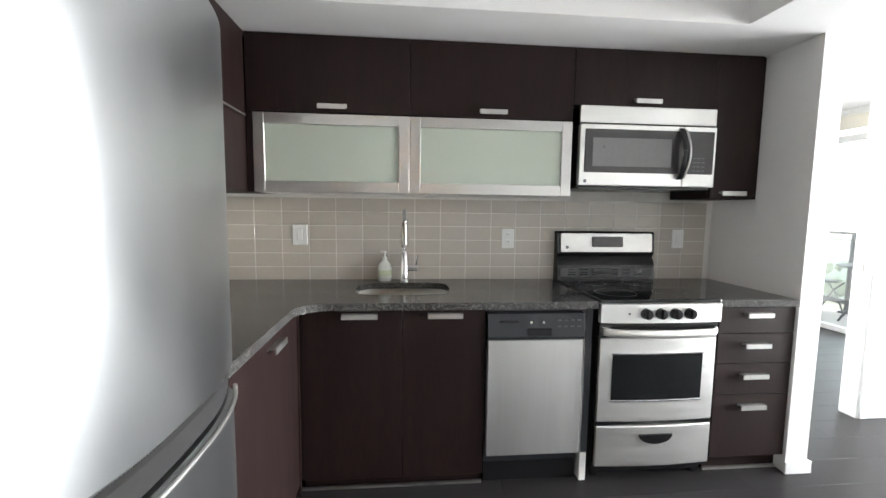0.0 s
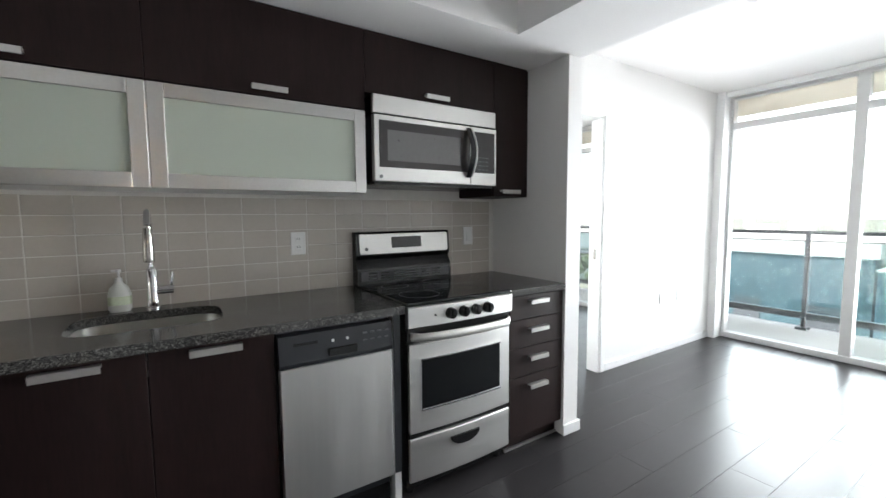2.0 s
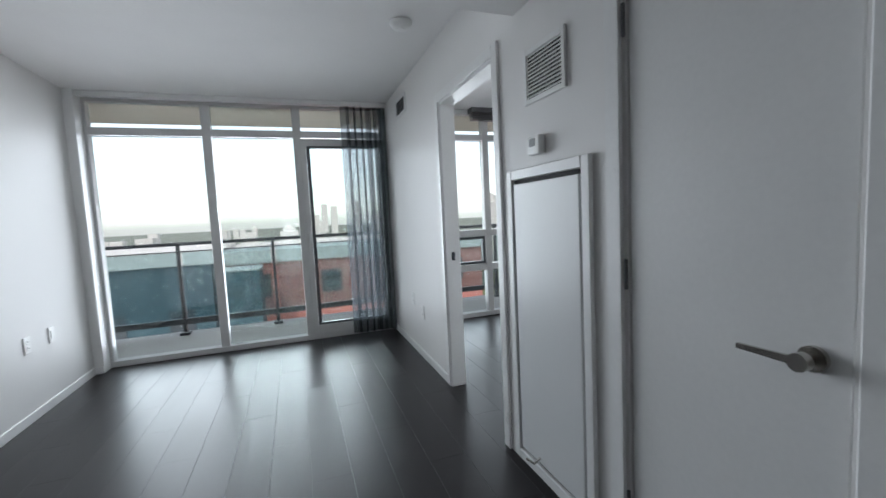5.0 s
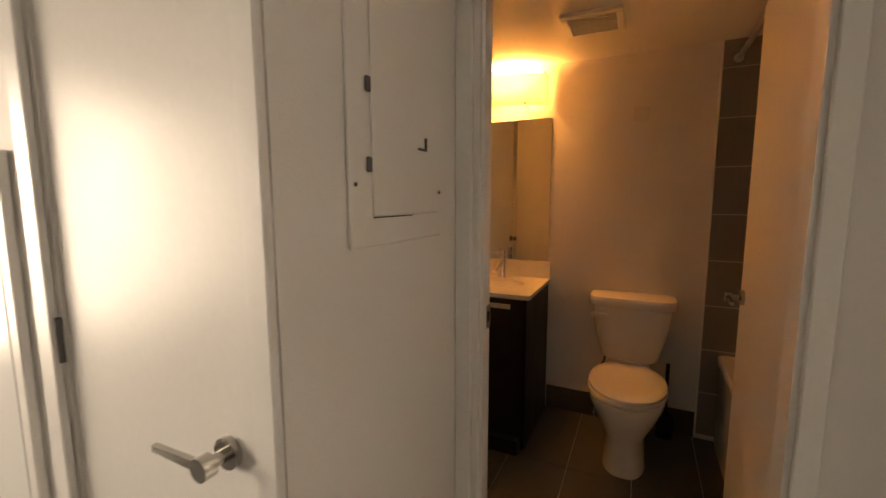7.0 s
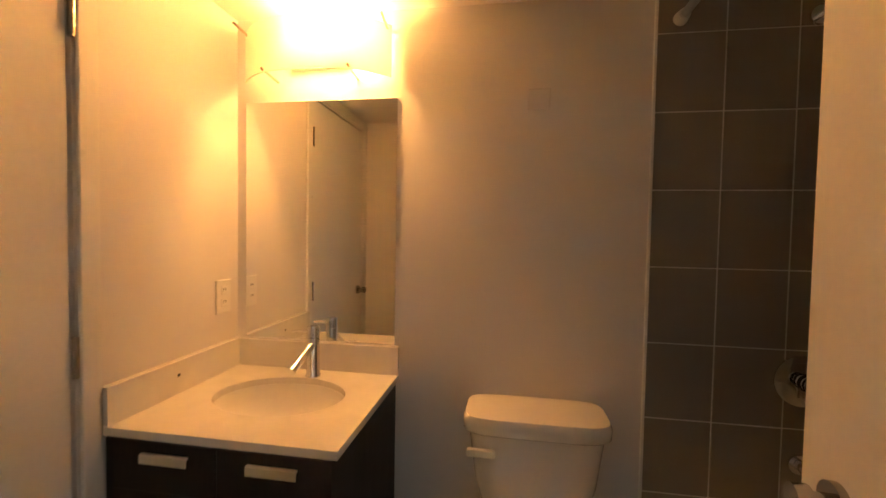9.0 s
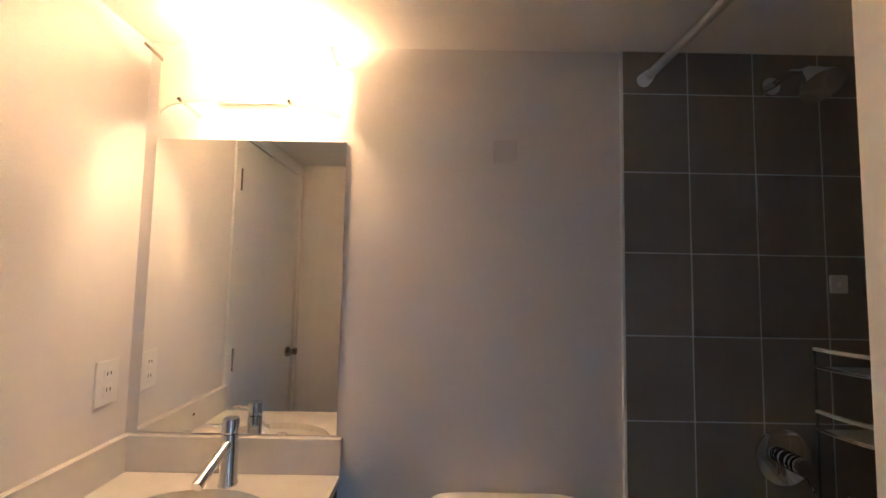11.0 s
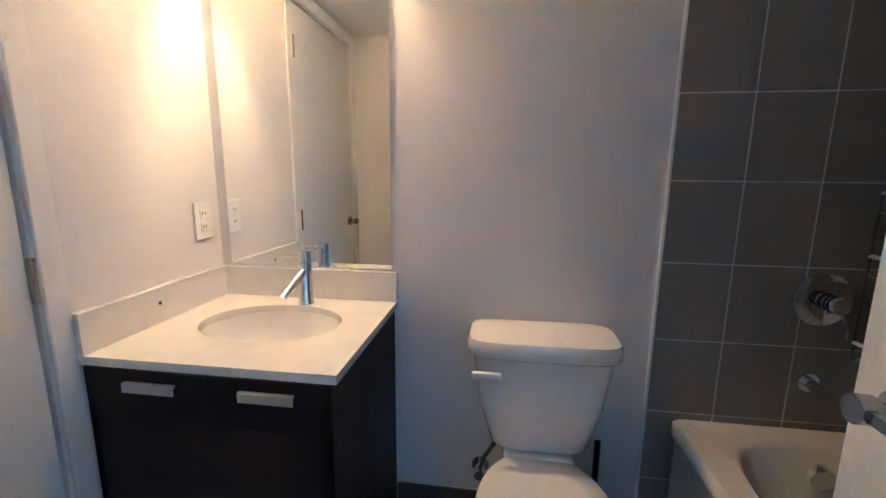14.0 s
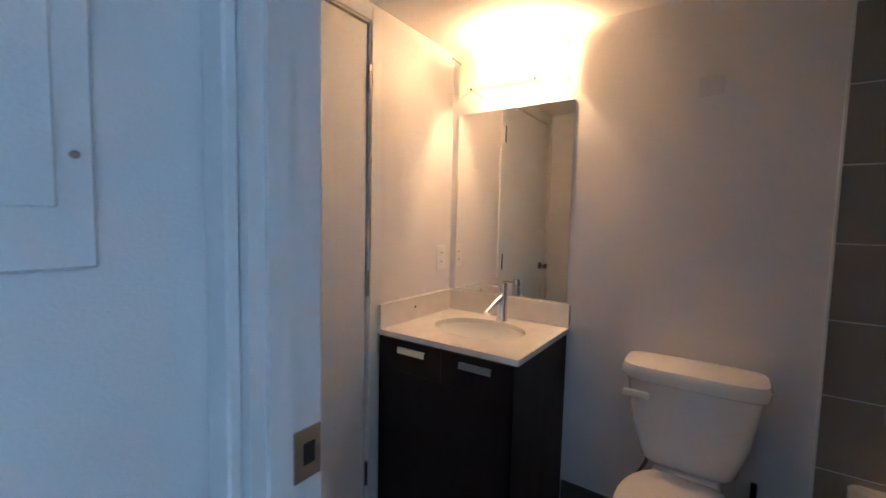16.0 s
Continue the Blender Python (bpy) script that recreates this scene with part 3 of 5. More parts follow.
bx(b, DEN1, DEN1 + 0.06, YD - 0.016, YD - 0.001, 0, 2.12, bevel=0.003)
bx(b, 1.152, DEN1, YD - 0.016, YD - 0.001, 2.06, 2.12, bevel=0.003)
bx(b, DEN1 - 0.02, DEN1, YD - 0.004, YD + 0.104, 0, 2.06)
bx(b, 1.152, DEN1 - 0.02, YD - 0.004, YD + 0.104, 2.042, 2.06)
casing("trim_den_doorway", b, "white painted casing round the doorway by the kitchen")
pl = thing("pocket_door_pull", (DEN1 - 0.022, YD + 0.05, 0.97), "small metal sliding door catch in the jamb", "door hardware")
part("plate", box(DEN1 - 0.026, DEN1 - 0.0205, YD + 0.035, YD + 0.06, 0.93, 1.01, bevel=0.002), NICKEL, pl)
pl = thing("door_catch", (BED1 - 0.02, YR - 0.05, 0.97), "small dark sliding door catch in the jamb", "door hardware")
part("plate", box(BED1 - 0.026, BED1 - 0.0185, YR - 0.06, YR - 0.035, 0.94, 1.0, bevel=0.002), RAILM, pl)

b = bmesh.new()
def skirt_x(x0, x1, y, s):
    bx(b, x0, x1, min(y, y + s * 0.014), max(y, y + s * 0.014), 0, 0.065, bevel=0.003)
skirt_x(DEN1 + 0.062, 3.838, YD - 0.001, -1)
skirt_x(BED1 + 0.062, XW - 0.04, YR + 0.001, 1)
skirt_x(1.02, 1.166, -0.651, -1)
bx(b, 1.151, 1.165, -0.65, YD - 0.002, 0, 0.065, bevel=0.003)
bx(b, 3.826, 3.839, YD - 0.076, YD - 0.016, 0, 0.065, bevel=0.003)
structure("baseboard", b, TRIM, "low white baseboards along the living room walls")


def lever(parent, x, y, z, ax, turn, m=None):
    """Round rose and lever handle on a door face; ax is the way out of the face."""
    m = m or NICKEL
    n = Vector(ax)
    t = Vector(turn)
    c = Vector((x, y, z))
    h = cyl(bmesh.new(), c, c + n * 0.012, 0.028, n=24)
    cyl(h, c + n * 0.012, c + n * 0.05, 0.011)
    cyl(h, c + n * 0.038, c + n * 0.06, 0.02, n=20)
    hd = part("door_handle", h, m, parent, "satin metal lever handle", smooth=35)
    e = bmesh.new()
    u = Vector((0, 0, 1))
    for s0, s1, hh in ((0.0, 0.13, 0.009),):
        loft(e, [[c + n * 0.05 + t * s + n * a * 0.005 + u * bb * (hh - 0.003 * s / 0.13) for a, bb in ((-1, -1), (1, -1), (1, 1), (-1, 1))] for s in (s0, s1)])
    part("lever", e, m, hd)


# closet door in the right wall
cd = thing("closet_door", (0.15, YR - 0.02, 0), "closed flat white painted closet door with satin lever", "door", kind="structure")
part("slab", box(-0.14, 0.435, YR - 0.045, YR - 0.006, 0.012, 2.07, bevel=0.002), DOORP, cd)
fr = bmesh.new()
bx(fr, 0.455, 0.52, YR + 0.001, YR + 0.018, 0, 2.15, bevel=0.003)
bx(fr, -0.209, -0.16, YR + 0.001, YR + 0.018, 0, 2.15, bevel=0.003)
bx(fr, -0.16, 0.455, YR + 0.001, YR + 0.018, 2.085, 2.15, bevel=0.003)
part("door_casing", fr, TRIM, cd)
# near-black strip stands in for the shade of the hinge gap
part("door_gap", box(0.4355, 0.4395, YR - 0.06, YR - 0.02, 0, 2.07), DARKSLOT, cd, "dark strip painted as the shade in the hinge gap")
for z in (0.25, 1.05, 1.85):
    part("hinge", cyl(bmesh.new(), (0.445, YR + 0.006, z - 0.05), (0.445, YR + 0.006, z + 0.05), 0.006), GREYPL, cd)
lever(cd, -0.075, YR - 0.006, 0.93, (0, 1, 0), (1, 0, 0))

# access panel, vents and thermostat
ap = thing("access_panel", (0.93, YR, 0.03), "tall white metal access panel door in a raised frame", "access panel")
f = bmesh.new()
A0, A1, AZ0, AZ1 = 0.60, 1.205, 0.03, 1.465
for a in ((A0, A0 + 0.045, AZ0, AZ1), (A1 - 0.045, A1, AZ0, AZ1), (A0 + 0.045, A1 - 0.045, AZ0, AZ0 + 0.045), (A0 + 0.045, A1 - 0.045, AZ1 - 0.045, AZ1)):
    bx(f, a[0], a[1], YR + 0.001, YR + 0.022, a[2], a[3], bevel=0.003)
part("frame", f, TRIM, ap)
# near-black sheet paints the shade between frame and panel door
part("gap", box(A0 + 0.046, A1 - 0.046, YR + 0.001, YR + 0.004, AZ0 + 0.046, AZ1 - 0.046), DARKSLOT, ap, "dark sheet painted as the shade round the panel door")
PANELM = mat("panel_enamel", (0.70, 0.71, 0.71), 0.3, var=0.012, scale=1.5, rvar=0.004)
part("panel_door", box(A0 + 0.062, A1 - 0.062, YR + 0.004, YR + 0.018, AZ0 + 0.062, AZ1 - 0.066, bevel=0.003), PANELM, ap)
part("latch", tube(bmesh.new(), [(0.98, YR + 0.018, 0.12), (0.98, YR + 0.05, 0.10), (1.03, YR + 0.06, 0.10)], 0.006, 8), NICKEL, ap)


def grille(name, x0, x1, z0, z1, n, label):
    v = thing(name, ((x0 + x1) / 2, YR, z0), label, "vent")
    f = bmesh.new()
    w = 0.022
    for a in ((x0, x0 + w, z0, z1), (x1 - w, x1, z0, z1), (x0 + w, x1 - w, z0, z0 + w), (x0 + w, x1 - w, z1 - w, z1)):
        bx(f, a[0], a[1], YR + 0.001, YR + 0.014, a[2], a[3], bevel=0.002)
    part("frame", f, TRIM, v)
    part("backing", box(x0 + w, x1 - w, YR + 0.001, YR + 0.003, z0 + w, z1 - w), DARKSLOT, v)
    for i in range(n):
        z = z0 + w + (i + 0.5) * (z1 - z0 - 2 * w) / n
        s = bmesh.new()
        loft(s, [[Vector((x, YR + 0.004, z + 0.005)), Vector((x, YR + 0.005, z + 0.007)), Vector((x, YR + 0.013, z - 0.003)), Vector((x, YR + 0.012, z - 0.005))] for x in (x0 + w, x1 - w)])
        part("slat", s, GREYPL if n < 10 else TRIM, v)


grille("return_vent", 0.735, 1.03, 1.735, 1.965, 12, "white return air grille with slanted slats")
grille("supply_vent", 3.06, 3.42, 2.22, 2.39, 8, "small grey supply air grille high on the wall")
th = thing("thermostat", (0.94, YR, 1.55), "small white wall thermostat with a grey display", "thermostat")
part("body", box(0.89, 0.985, YR + 0.001, YR + 0.035, 1.51, 1.59, bevel=0.008, seg=2), WHITEPL, th)
part("display", box(0.92, 0.965, YR + 0.035, YR + 0.0365, 1.545, 1.578), GREYPL, th)


def smoke(x, y, z):
    s = thing("smoke_detector", (x, y, z), "round white smoke detector on the ceiling", "smoke detector", "ceiling detectors")
    b = bmesh.new()
    loft(b, [sup(x, y, zz, r, r, 2, 28) for zz, r in ((z, 0.07), (z - 0.015, 0.07), (z - 0.035, 0.055), (z - 0.042, 0.03))])
    part("body", b, WHITEPL, s, smooth=50)
    part("ring", loft(bmesh.new(), [sup(x, y, zz, r, r, 2, 24) for zz, r in ((z - 0.042, 0.028), (z - 0.048, 0.02))]), WHITEPL, s)


smoke(1.93, -1.20, CH)
smoke(2.02, -2.66, CH)


def plate(x, y, z, ax, sockets=True, w=0.075, h=0.118, label="white double wall outlet", slots=2):
    """Wall plate; ax is the way out of the wall."""
    n = Vector(ax)
    u = Vector((0, 0, 1))
    s = n.cross(u)
    o = thing("wall_outlet" if sockets else "light_switch", (x, y, z), label, "outlet" if sockets else "switch")
    def slab(cx, cz, hw, hh, d0, d1):
        c = Vector((x, y, z)) + s * cx + u * cz
        return loft(bmesh.new(), [[c + n * d + s * a * (hw - k) + u * b * (hh - k) for a, b in ((-1, -1), (1, -1), (1, 1), (-1, 1))] for d, k in ((d0, 0), (d0 + (d1 - d0) * 0.6, 0), (d1, 0.003))])
    part("plate", slab(0, 0, w / 2, h / 2, 0.001, 0.007), WHITEPL, o)
    if sockets:
        for cz in (0.022, -0.022):
            r = part("receptacle", slab(0, cz, 0.016, 0.015, 0.0071, 0.0095), WHITEPL, o)
            for cx in (-0.006, 0.006):
                part("slot", slab(cx, cz + 0.003, 0.0014, 0.005, 0.0096, 0.0100), DARKSLOT, r)
    else:
        part("rocker", slab(0, 0, 0.016, 0.033, 0.0071, 0.0105), WHITEPL, o)


plate(2.95, YD, 0.52, (0, -1, 0))
plate(3.25, YD, 0.52, (0, -1, 0), False, label="white blank cable plate on the wall")
plate(3.17, YR, 0.49, (0, 1, 0))
plate(2.86, YR, 0.42, (0, 1, 0))


# ---- kitchen ----
def bar_handle(parent, x, y, z, w=0.13, ax=(0, -1, 0)):
    """Flat ledge pull: a bent strip that stands off the door front."""
    n = Vector(ax)
    s = Vector((n.y, -n.x, 0))
    c = Vector((x, y, z))
    b = bmesh.new()
    prof = ((0.0, -0.002), (0.0, 0.008), (0.026, 0.010), (0.030, 0.008), (0.030, -0.014), (0.026, -0.014), (0.026, 0.004), (0.004, 0.003))
    loft(b, [[c + s * k * w / 2 + n * d + Vector((0, 0, h)) for d, h in prof] for k in (-1, 1)])
    return part("handle", b, ALU, parent, "brushed metal pull")


def door_front(parent, x0, x1, y, z0, z1, hx=None, hz=None, hw=0.13, name="door"):
    d = part(name, box(x0 + 0.0015, x1 - 0.0015, y, y + 0.019, z0 + 0.0015, z1 - 0.0015, bevel=0.0012), ESP, parent)
    if hx is not None:
        bar_handle(d, hx, y, hz, hw)
    return d


FY = -0.635
TOP = 0.905
# sink base
c = thing("sink_cabinet", (-0.96, -0.3, 0), "dark espresso sink base cabinet with two doors", "cabinet")
part("body", box(-1.385, -0.54, FY + 0.021, -0.002, 0.09, 0.69), ESP, c)
part("toe_kick", box(-1.385, -0.54, FY + 0.045, FY + 0.06, 0.0, 0.09), ESP, c)
door_front(c, -1.385, -0.925, FY, 0.06, 0.868, -1.117, 0.846, 0.16)
door_front(c, -0.925, -0.54, FY, 0.06, 0.868, -0.73, 0.846, 0.16)
part("plinth_strip", box(-1.40, -0.54, FY + 0.018, FY + 0.03, 0.0, 0.012), ALU, c, "pale strip along the floor")
# leg of the L
c = thing("corner_cabinet", (-1.7, -1.05, 0), "dark espresso corner base cabinet beside the fridge", "cabinet")
part("body", box(-2.015, -1.41, -1.47, -0.002, 0.0, 0.868), ESP, c)
d = part("door", box(-1.41, -1.391, -1.468, -0.66, 0.06, 0.866, bevel=0.0012), ESP, c)
bar_handle(d, -1.391, -0.975, 0.825, 0.14, (1, 0, 0))
part("filler", box(-1.409, -1.387, -0.655, FY, 0.0, 0.868), ESP, c)
# drawers
c = thing("drawer_cabinet", (0.82, -0.3, 0), "dark espresso drawer cabinet with four drawers and metal pulls", "cabinet")
part("body", box(0.622, 1.028, FY + 0.021, -0.002, 0.09, 0.868), ESP, c)
part("toe_kick", box(0.622, 1.028, FY + 0.05, FY + 0.065, 0.0, 0.09), ESP, c)
for z0, z1, hz in ((0.735, 0.866, 0.832), (0.58, 0.735, 0.678), (0.42, 0.58, 0.522), (0.09, 0.42, 0.363)):
    door_front(c, 0.622, 1.028, FY, z0, z1, 0.82, hz, 0.135, "drawer")
part("plinth_strip", box(0.622, 1.028, FY + 0.036, FY + 0.05, 0.0, 0.012), ALU, c, "pale strip along the floor")

# granite worktop with sink cut-out
w = bmesh.new()
slab_with_hole(w, -1.25, -0.60, -0.655, -0.002, 0.87, TOP, -0.925, -0.30, 0.245, 0.17, 4.5)
arc = [(-1.25 - 0.13 * math.sin(a), -0.785 + 0.13 * math.cos(a)) for a in [math.pi / 2 * k / 8 for k in range(9)]]
prism(w, [(-2.018, -0.002), (-1.25, -0.002)] + arc + [(-1.38, -1.475), (-2.018, -1.475)], 0.87, TOP)
bx(w, -0.60, -0.006, -0.655, -0.002, 0.87, TOP)
wt = thing("worktop", (-0.8, -0.3, 0.87), "polished dark speckled granite worktop with a rounded corner", "worktop")
part("slab", w, GRANITE, wt)
wt = thing("worktop", (0.82, -0.3, 0.87), "short polished granite worktop beside the stove", "worktop")
part("slab", box(0.616, 1.028, -0.655, -0.002, 0.87, TOP, bevel=0.003), GRANITE, wt)

# undermount sink and faucet
sk = thing("kitchen_sink", (-0.925, -0.30, 0.70), "undermount stainless steel kitchen sink", "sink")
b = bmesh.new()
loft(b, [sup(-0.925, -0.30, z, rx, ry, 4.5, 40) for z, rx, ry in ((0.869, 0.255, 0.18), (0.869, 0.243, 0.168), (0.80, 0.24, 0.165), (0.74, 0.23, 0.155), (0.722, 0.20, 0.13), (0.718, 0.03, 0.03))], False, True)
part("basin", b, SINKST, sk, smooth=50)
part("drain", loft(bmesh.new(), [sup(-0.925, -0.30, z, r, r, 2, 20) for z, r in ((0.719, 0.04), (0.7225, 0.038), (0.7225, 0.02))]), CHROME, sk)
fc = thing("kitchen_faucet", (-0.92, -0.085, TOP), "tall chrome pull-down kitchen faucet with side lever", "faucet")
part("base", loft(bmesh.new(), [sup(-0.92, -0.085, z, r, r, 2, 24) for z, r in ((TOP, 0.027), (TOP + 0.008, 0.027), (TOP + 0.012, 0.022), (TOP + 0.17, 0.02), (TOP + 0.18, 0.014))]), CHROME, fc, smooth=40)
neck = [(-0.92, -0.085, 1.08)] + [(-0.92, -0.085 - 0.075 + 0.075 * math.cos(a), 1.245 + 0.075 * math.sin(a)) for a in [math.pi * k / 12 for k in range(12)]]
part("neck", tube(bmesh.new(), neck, 0.012, 14), CHROME, fc, smooth=60)
part("spray_head", loft(bmesh.new(), [sup(-0.92, y, z, r, r, 2, 20) for y, z, r in ((-0.236, 1.255, 0.013), (-0.238, 1.22, 0.017), (-0.242, 1.13, 0.02), (-0.243, 1.12, 0.017))]), NICKEL, fc, smooth=50)
lv = cyl(bmesh.new(), (-0.92, -0.085, 0.985), (-0.845, -0.085, 0.985), 0.019)
part("valve", lv, CHROME, fc, smooth=40)
part("lever", tube(bmesh.new(), [(-0.855, -0.085, 0.99), (-0.85, -0.088, 1.02), (-0.845, -0.09, 1.06)], 0.006, 10), CHROME, fc)
sp = thing("soap_bottle", (-1.035, -0.06, TOP), "white pump bottle of hand soap beside the faucet", "soap bottle")
part("bottle", loft(bmesh.new(), [sup(-1.035, -0.06, TOP + z, rx, ry, 2.6, 24) for z, rx, ry in ((0, 0.034, 0.024), (0.01, 0.04, 0.028), (0.07, 0.041, 0.029), (0.10, 0.033, 0.024), (0.118, 0.015, 0.013), (0.125, 0.013, 0.013))]), SOAP, sp, smooth=50)
part("label", loft(bmesh.new(), [sup(-1.035, -0.0605, TOP + z, 0.0413, 0.0293, 2.6, 24) for z in (0.03, 0.065)]), mat("soap_label", (0.62, 0.68, 0.50), 0.5), sp, smooth=50)
pm = loft(bmesh.new(), [sup(-1.035, -0.06, TOP + z, r, r, 2, 16) for z, r in ((0.125, 0.014), (0.14, 0.013), (0.142, 0.005), (0.165, 0.005), (0.167, 0.011), (0.176, 0.010))])
bx(pm, -1.06, -1.035, -0.065, -0.055, TOP + 0.167, TOP + 0.176, bevel=0.002)
part("pump", pm, WHITEPL, sp, smooth=40)

# dishwasher
dw = thing("dishwasher", (-0.30, -0.3, 0), "narrow dishwasher with a steel door and black control panel", "dishwasher")
part("body", box(-0.532, -0.065, FY + 0.03, -0.002, 0.10, 0.866), PLASTIC, dw)
part("door", box(-0.528, -0.068, FY - 0.01, FY + 0.028, 0.15, 0.722, bevel=0.004), DWSTEEL, dw, "brushed steel door with faint drip marks")
cp = bmesh.new()
loft(cp, [[Vector((x, FY + 0.028, 0.725)), Vector((x, FY - 0.014, 0.725)), Vector((x, FY - 0.018, 0.74)), Vector((x, FY - 0.004, 0.845)), Vector((x, FY + 0.028, 0.85))] for x in (-0.53, -0.066)])
cpo = part("control_panel", cp, PLASTIC, dw)
part("handle_recess", box(-0.345, -0.225, FY - 0.019, FY - 0.010, 0.742, 0.778, bevel=0.004), BLACK, cpo)
part("vent_slot", box(-0.475, -0.385, FY - 0.0105, FY - 0.004, 0.805, 0.815), BLACK, cpo)
for i in range(2):
    part("indicator", cyl(bmesh.new(), (-0.325 + 0.06 * i, FY - 0.013, 0.805), (-0.325 + 0.06 * i, FY - 0.004, 0.806), 0.006, n=12), WHITEPL, cpo)
for i in range(8):
    xx, zz = -0.19 + 0.032 * (i % 4), 0.815 - 0.03 * (i // 4)
    part("button", box(xx - 0.009, xx + 0.009, FY - 0.0135 + (zz - 0.785) * -0.1, FY - 0.006, zz - 0.003, zz + 0.003), GREYPL, cpo)
part("kick_plate", box(-0.528, -0.068, FY + 0.035, FY + 0.05, 0.0, 0.145), BLACK, dw)
gp = thing("gable_panel", (-0.04, -0.3, 0), "thin pale end panel between dishwasher and stove, dark edge", "panel")
part("board", box(-0.056, -0.024, FY + 0.002, -0.01, 0.0, 0.868, bevel=0.001), WHITEPL, gp)
part("front_edge", box(-0.056, -0.024, FY - 0.005, FY + 0.0015, 0.15, 0.868, bevel=0.001), PLASTIC, gp, "dark edge band")

# stove
st = thing("stove", (0.305, -0.33, 0), "slide-in electric stove with steel front and black glass top", "stove")
SF = -0.655
part("body", box(0.006, 0.604, SF + 0.03, -0.02, 0.05, 0.895), BLACK, st)


def bowed(x0, x1, z0, z1, y, bow, thick=0.02, n=12, bev=0.004):
    """Front panel that swells outward in the middle."""
    b = bmesh.new()
    rings = []
    for k in range(n + 1):
        x = x0 + (x1 - x0) * k / n
        u = (k / n - 0.5) * 2
        yy = y - bow * (1 - u * u)
        rings.append([Vector((x, y + thick, z0)), Vector((x, yy + bev, z0)), Vector((x, yy, z0 + bev)), Vector((x, yy, z1 - bev)), Vector((x, yy + bev, z1)), Vector((x, y + thick, z1))])
    return loft(b, rings)


od = part("oven_door", bowed(0.012, 0.598, 0.312, 0.725, SF, 0.014), STEEL, st, "brushed steel oven door", smooth=30)
part("door_window", bowed(0.072, 0.528, 0.42, 0.648, SF - 0.0085, 0.009, 0.012), BLACKGL, od, smooth=30)
for a in ((0.066, 0.534, 0.649, 0.655), (0.066, 0.534, 0.413, 0.419)):
    wf = loft(bmesh.new(), [[Vector((x, SF - 0.004 - 0.0095 * (1 - ((x - 0.305) / 0.235) ** 2), z)) + Vector((0, d, 0)) for d, z in ((0, a[2]), (-0.0055, a[2]), (-0.0055, a[3]), (0, a[3]))] for x in [a[0] + (a[1] - a[0]) * k / 10 for k in range(11)]])
    part("window_trim", wf, CHROME, od)
dr = part("bottom_drawer", bowed(0.012, 0.598, 0.082, 0.288, SF, 0.014), STEEL, st, smooth=30)
part("drawer_pull", loft(bmesh.new(), [[Vector((0.305 + 0.085 * math.cos(a) * k, SF - 0.018 - d, 0.245 + 0.045 * min(0.0, math.sin(a)) * k + (0.004 if math.sin(a) >= 0 else 0))) for a in [2 * math.pi * i / 24 for i in range(24)]] for d, k in ((-0.012, 1.0), (0.003, 1.0), (0.004, 0.92))]), BLACK, dr)
part("seam", box(0.01, 0.60, SF + 0.005, SF + 0.03, 0.288, 0.312), BLACK, st)
cp = part("control_panel", bowed(0.004, 0.606, 0.802, 0.894, SF - 0.012, 0.014, 0.03), STEEL, st, smooth=30)
for i in range(4):
    kx = 0.215 + 0.072 * i
    k = cyl(bmesh.new(), (kx, SF - 0.022, 0.85), (kx, SF - 0.05, 0.85), 0.027, 0.023, n=24)
    bx(k, kx - 0.005, kx + 0.005, SF - 0.058, SF - 0.048, 0.828, 0.872, bevel=0.002)
    part("knob", k, BLACK, cp, smooth=40)
for kx in (0.135, 0.46):
    part("indicator", cyl(bmesh.new(), (kx, SF - 0.018, 0.85), (kx, SF - 0.028, 0.85), 0.004, n=10), BLACK, cp)
part("gap", bowed(0.006, 0.604, 0.728, 0.80, SF + 0.006, 0.012), BLACK, st)
hd = []
for k in range(17):
    u = (k / 16 - 0.5) * 2
    hd.append(Vector((0.305 + 0.285 * u, SF - 0.035 - 0.03 * (1 - u * u) + (0.03 if abs(u) > 0.99 else 0), 0.762)))
hb = bmesh.new()
loft(hb, [[p + Vector((0, 0.012 * math.cos(a), 0.02 * math.sin(a))) for a in [2 * math.pi * i / 14 for i in range(14)]] for p in hd])
part("handle", hb, STEEL, st, "wide bowed steel handle", smooth=50)
ct = part("cooktop", box(0.0, 0.61, SF - 0.005, -0.085, 0.896, 0.914, bevel=0.005, seg=2), BLACKGL, st, "black ceramic glass cooktop")
for ex, ey, er in ((0.16, -0.49, 0.10), (0.45, -0.49, 0.08), (0.16, -0.22, 0.075), (0.45, -0.22, 0.10)):
    rg = bmesh.new()
    loft(rg, [sup(ex, ey, 0.9143, r, r, 2, 40) for r in (er, er - 0.003)] + [sup(ex, ey, 0.9147, er - 0.003, er - 0.003, 2, 40)], False, False)
    part("burner_ring", rg, GREYPL, ct)
bg = bmesh.new()
loft(bg, [[Vector((x, -0.012, 0.90)), Vector((x, -0.09, 0.90)), Vector((x, -0.085, 1.0)), Vector((x, -0.055, 1.05)), Vector((x, -0.075, 1.075)), Vector((x, -0.065, 1.19)), Vector((x, -0.055, 1.205)), Vector((x, -0.012, 1.205))] for x in (0.004, 0.618)])
part("backguard", bg, BLACK, st)
part("vent_strip", box(0.02, 0.60, -0.0935, -0.087, 0.93, 0.985, bevel=0.002), GREYPL, st)
